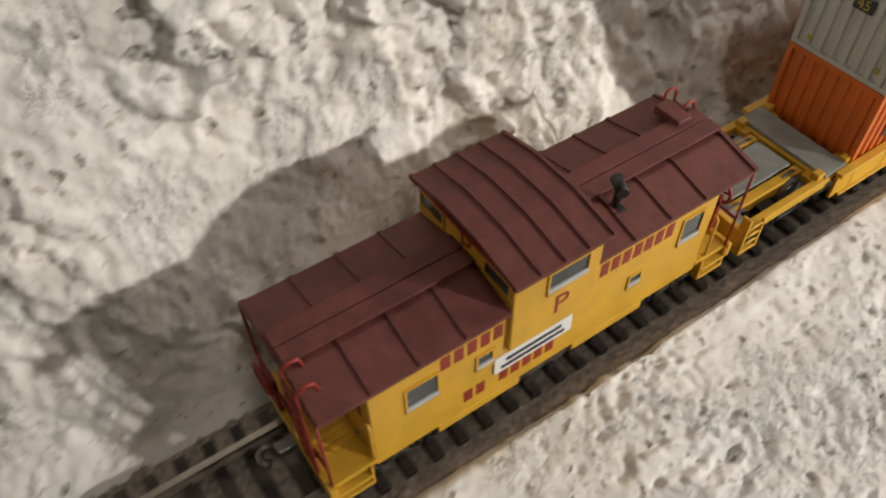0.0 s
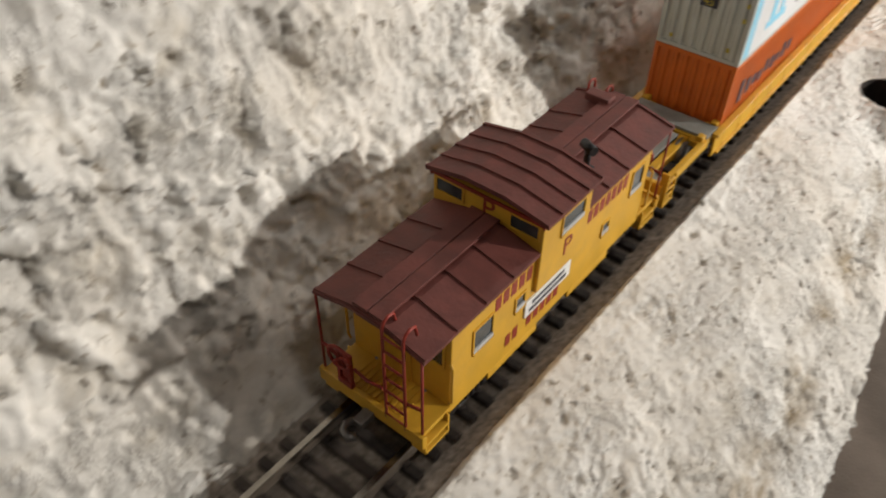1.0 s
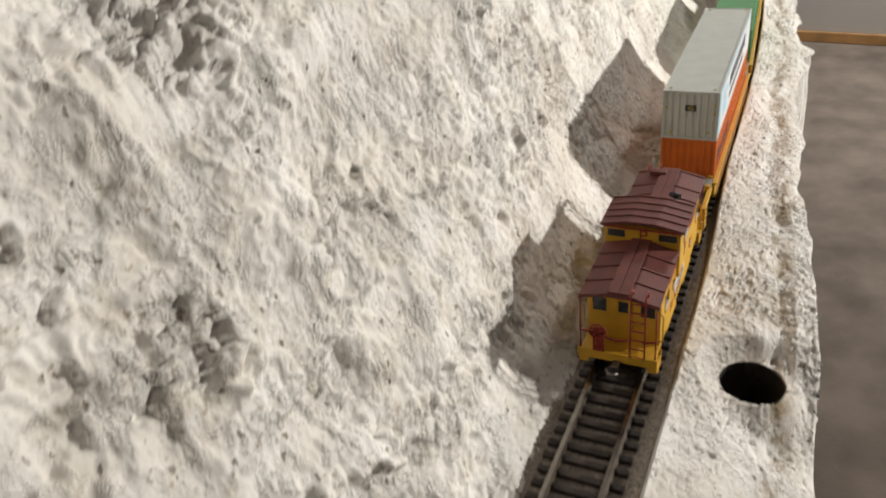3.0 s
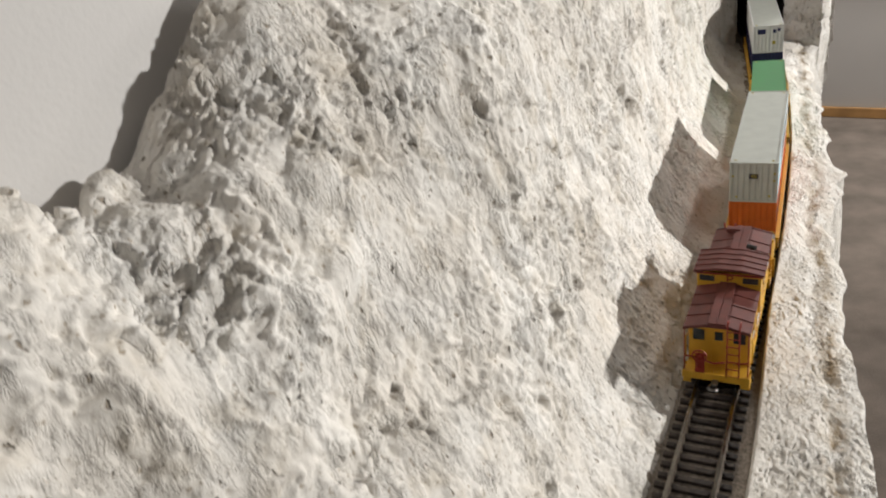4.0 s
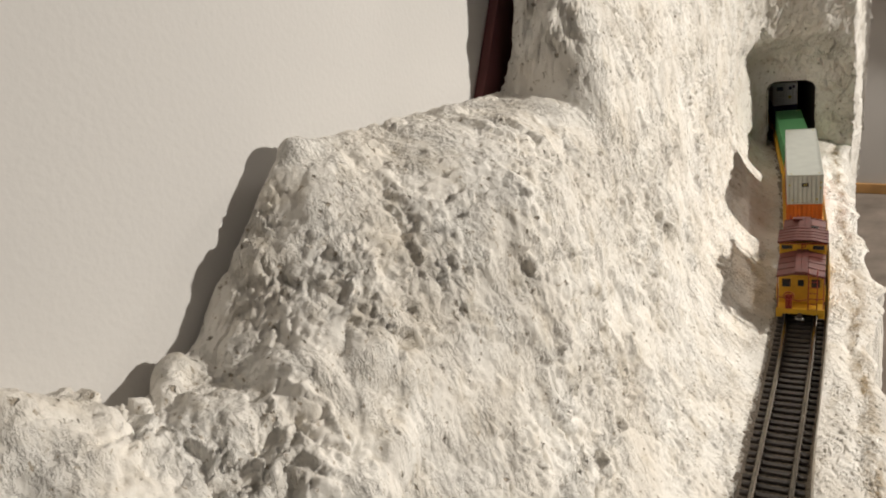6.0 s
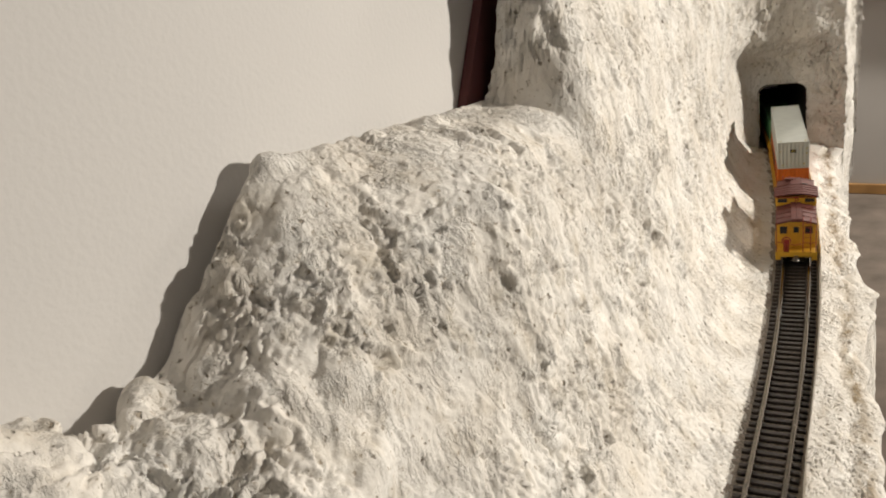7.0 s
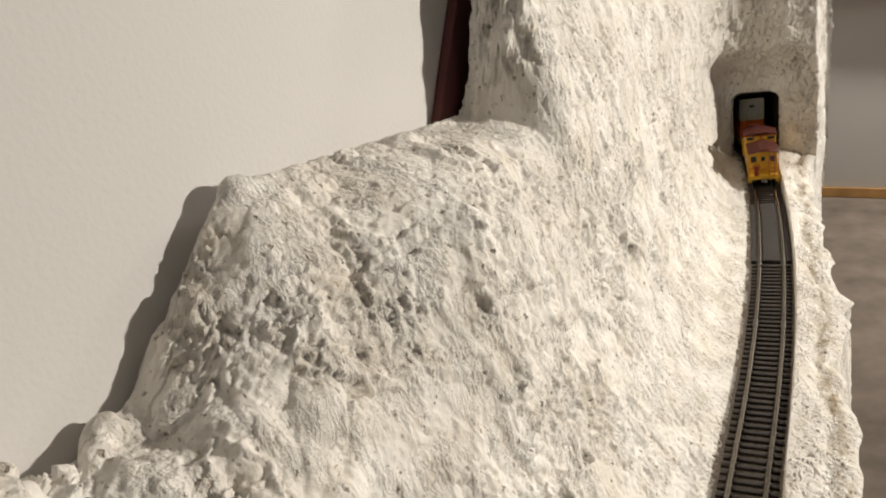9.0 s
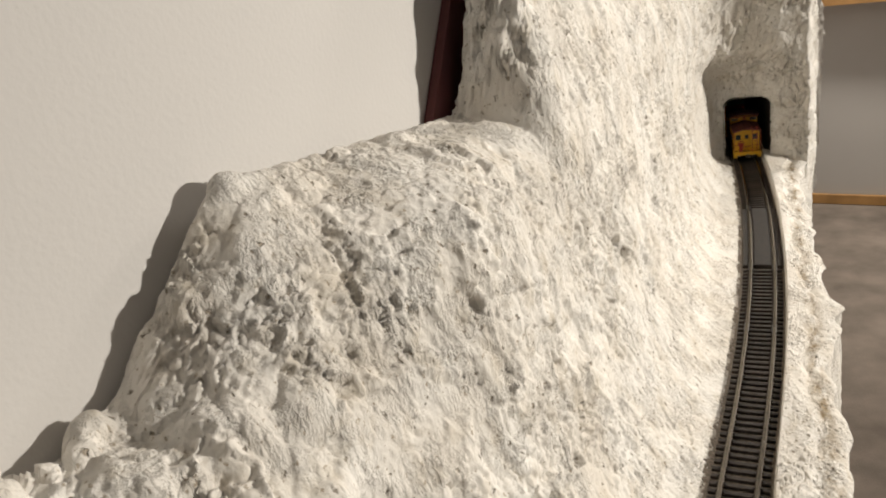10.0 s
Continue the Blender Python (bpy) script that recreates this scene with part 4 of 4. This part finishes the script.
marks(orange, "printed_block", 1, 13.6, [(15 + 5.2 * k, 18.2 + 5.2 * k, 9 + (k % 2) * 0.8, 14.5 - (k % 3) * 0.9) for k in range(8)] + [(9.5, 12.5, 8, 16)], DARK_PRINT, "dark blue printed block")
marks(orange, "printed_block", -1, 13.6, [(60 + 7.5 * k, 64.5 + 7.5 * k, 9, 15.5) for k in range(8)], DARK_PRINT, "dark blue printed block")
part("side_sheet", boxes((13.5, 13.62, 1.4, 138.6, 1.3, 24.2)), WHITE, grey, "white side sheet")
part("blue_edge", boxes((13.62, 13.7, 1.5, 4.2, 1.3, 24.2), (13.62, 13.7, 1.5, 138, 23.0, 24.2), (13.62, 13.7, 5.0, 6.0, 1.3, 22)), LIGHT_BLUE, grey, "light blue border stripes")
part("emblem", boxes((13.62, 13.72, 16, 32, 6.0, 8.4), (13.62, 13.72, 18, 22, 8.4, 19), (13.62, 13.72, 22, 32, 16.6, 19), (13.62, 13.72, 26, 29, 8.4, 14)), LIGHT_BLUE, grey, "light blue emblem shape")
marks(grey, "printed_block", 1, 13.62, [(42 + 8 * k, 48 + 8 * k, 12.5, 19.5) for k in range(9)] + [(42 + 6 * k, 46 + 6 * k, 6, 9.5) for k in range(11)], DARK_PRINT, "dark printed block")
part("length_mark", boxes((-2.6, 2.6, -0.12, 0.3, 15.2, 18.4), bevel=0.05), DARK_PRINT, grey, "black plate under the number")
letter(grey, "length_number", "45", 3.4, YELLOW_PRINT, Matrix.LocRotScale((0, -0.2 * MM, 16.8 * MM), Euler((math.pi / 2, 0, 0)), None), "yellow number 45")
part("small_label", boxes(*[(x, x + 1.1, -0.1, 0.2, z, z + 1.4) for x, z in ((-12.2, 16), (11.2, 18), (11.0, 13.5), (-9.8, 2.6), (8.6, 3.4))]), YELLOW_PRINT, grey, "small tarnished labels")
part("end_print", boxes((-9.5, -2.5, -0.15, 0.2, 18, 22.5), (4.0, 7.0, -0.15, 0.2, 18.5, 22), (8.0, 10.5, -0.15, 0.2, 20, 23)), NAVY, white, "dark blue end prints")
part("end_label", boxes((3.5, 6.5, -0.16, 0.2, 8, 11)), YELLOW_PRINT, white, "small yellow label")

# ---- track pieces: rails, ties, rerailer ----


def rail_piece(name, s0, s1, side):
    sec = [(-0.72, 0.0), (0.72, 0.0), (0.78, -0.5), (0.35, -0.75), (0.3, -1.9), (1.4, -2.3), (1.4, -2.55), (-1.4, -2.55), (-1.4, -2.3), (-0.3, -1.9), (-0.35, -0.75), (-0.78, -0.5)]
    bm = bmesh.new()
    rows = []
    n = max(2, int((s1 - s0) / 0.02))
    for k in range(n + 1):
        x, y, a = on_track(s0 + (s1 - s0) * k / n)
        rows.append([bm.verts.new((x + (side * 9.15 + u) * MM * math.cos(a), y + (side * 9.15 + u) * MM * math.sin(a), w * MM)) for u, w in sec])
    m = len(sec)
    for r0, r1 in zip(rows, rows[1:]):
        for i in range(m):
            bm.faces.new((r0[i], r0[(i + 1) % m], r1[(i + 1) % m], r1[i]))
    bm.faces.new(rows[0])
    bm.faces.new(rows[-1])
    bmesh.ops.recalc_face_normals(bm, faces=bm.faces)
    ob = part(name, bm, RAIL, track, "worn nickel-silver rail with brown sides")
    ob.data.materials.append(RAILHEAD)
    for f in ob.data.polygons:
        if f.normal.z > 0.7 and f.center.z > -0.0006:
            f.material_index = 1
    return ob


JOINTS = (-0.12, 0.30, 0.846, 0.9515, 1.094, 1.72)
for s0, s1 in zip(JOINTS, JOINTS[1:]):
    for side in (-1, 1):
        rail_piece("rail", s0 + 0.0003, s1 - 0.0003, side)
for s in JOINTS[1:-1]:
    x, y, a = on_track(s)
    for side in (-1, 1):
        j = part("rail_joiner", boxes((-1.7, -0.45, -6, 6, -2.5, -1.2), (0.45, 1.7, -6, 6, -2.5, -1.2), bevel=0.15), STEEL, track, "metal rail joiner")
        j.matrix_basis = pose(x + side * 9.15 * MM * math.cos(a), y + side * 9.15 * MM * math.sin(a), 0, 0, 0, math.degrees(a))


def rerailer(s0, s1):
    """Dark plastic insert between and beside the rails on one section."""
    bm = bmesh.new()
    for u0, u1, z in ((-7.2, 7.2, -1.0), (-15.5, -11.0, -1.4), (11.0, 15.5, -1.4)):
        rows = []
        for k in range(13):
            x, y, a = on_track(s0 + (s1 - s0) * k / 12)
            rows.append([bm.verts.new((x + u * MM * math.cos(a), y + u * MM * math.sin(a), w * MM)) for u, w in ((u0, -4.6), (u0, z - 0.8), (u0 + 1.0, z), (u1 - 1.0, z), (u1, z - 0.8), (u1, -4.6))])
        for r0, r1 in zip(rows, rows[1:]):
            for i in range(5):
                bm.faces.new((r0[i], r0[i + 1], r1[i + 1], r1[i]))
        bm.faces.new(rows[0])
        bm.faces.new(rows[-1])
    bmesh.ops.recalc_face_normals(bm, faces=bm.faces)
    part("rerailer", bm, TIE, track, "dark brown plastic rerailer insert")


rerailer(0.955, 1.091)
tie_mesh = part("tie", merge(boxes((-15, 15, -1.35, 1.35, -4.6, -2.6), bevel=0.25),
                             boxes(*[(sd * 9.15 + o - 0.6, sd * 9.15 + o + 0.6, -0.7, 0.7, -2.6, -1.9) for sd in (-1, 1) for o in (-1.9, 1.9)])), TIE, track)
first_tie = True
TIE_PITCH = 0.0064
for k in range(int(1.80 / TIE_PITCH)):
    s = -0.115 + k * TIE_PITCH
    if 0.952 < s < 1.094:
        continue
    x, y, a = on_track(s)
    if first_tie:
        t = tie_mesh
        first_tie = False
    else:
        t = tie_mesh.copy()
        scene.collection.objects.link(t)
    t.matrix_basis = pose(x + random.uniform(-0.25, 0.25) * MM, y + random.uniform(-0.2, 0.2) * MM, random.uniform(-0.12, 0.05) * MM, 0, 0, math.degrees(a) + random.uniform(-0.7, 0.7))

# ---- what moves: the train rolls into the tunnel ----
RUN = [(0, 0.1688), (0.5, 0.2227), (1, 0.2763), (1.5, 0.3306), (2, 0.3866), (2.5, 0.4425), (3, 0.4990), (3.5, 0.5532), (4, 0.6081), (4.5, 0.6633), (5, 0.7154),
       (5.5, 0.7674), (6, 0.8208), (6.5, 0.8744), (7, 0.9281), (7.5, 0.9817), (8, 1.0355), (8.5, 1.0893), (9, 1.1434), (9.5, 1.1970), (10, 1.2507)]


def ride(s, length, lift=0.0):
    """Pose of a car whose rear stands at s: both its ends follow the line."""
    xa, ya, _ = on_track(s)
    xb, yb, _ = on_track(s + length)
    return pose(xa, ya, lift, 0, 0, math.degrees(math.atan2(xa - xb, yb - ya)))


def motions():
    walk(CABOOSE, [(t, ride(s, 0.104)) for t, s in RUN])
    for k, u in enumerate(UNITS):
        walk(u, [(t, ride(s + 0.1355 + 0.172 * k, 0.172)) for t, s in RUN])
    for box, k, lift in ((orange, 0, 0.0062), (grey, 0, 0.0312), (green, 1, 0.0062), (navy, 2, 0.0062), (white, 2, 0.0312)):
        walk(box, [(t, ride(s + 0.1355 + 0.172 * k, 0.172) @ pose(0, 0.0135, lift)) for t, s in RUN])
    for w in WHEELS:
        home = w.location.copy()
        rows = []
        for i in range(201):
            t = i * 0.05
            s = np.interp(t, [a for a, _ in RUN], [b for _, b in RUN])
            rows.append((t, pose(home.x, home.y, home.z, -math.degrees((s - 0.1688) / 0.005), 0, 0)))
        walk(w, rows)


motions()
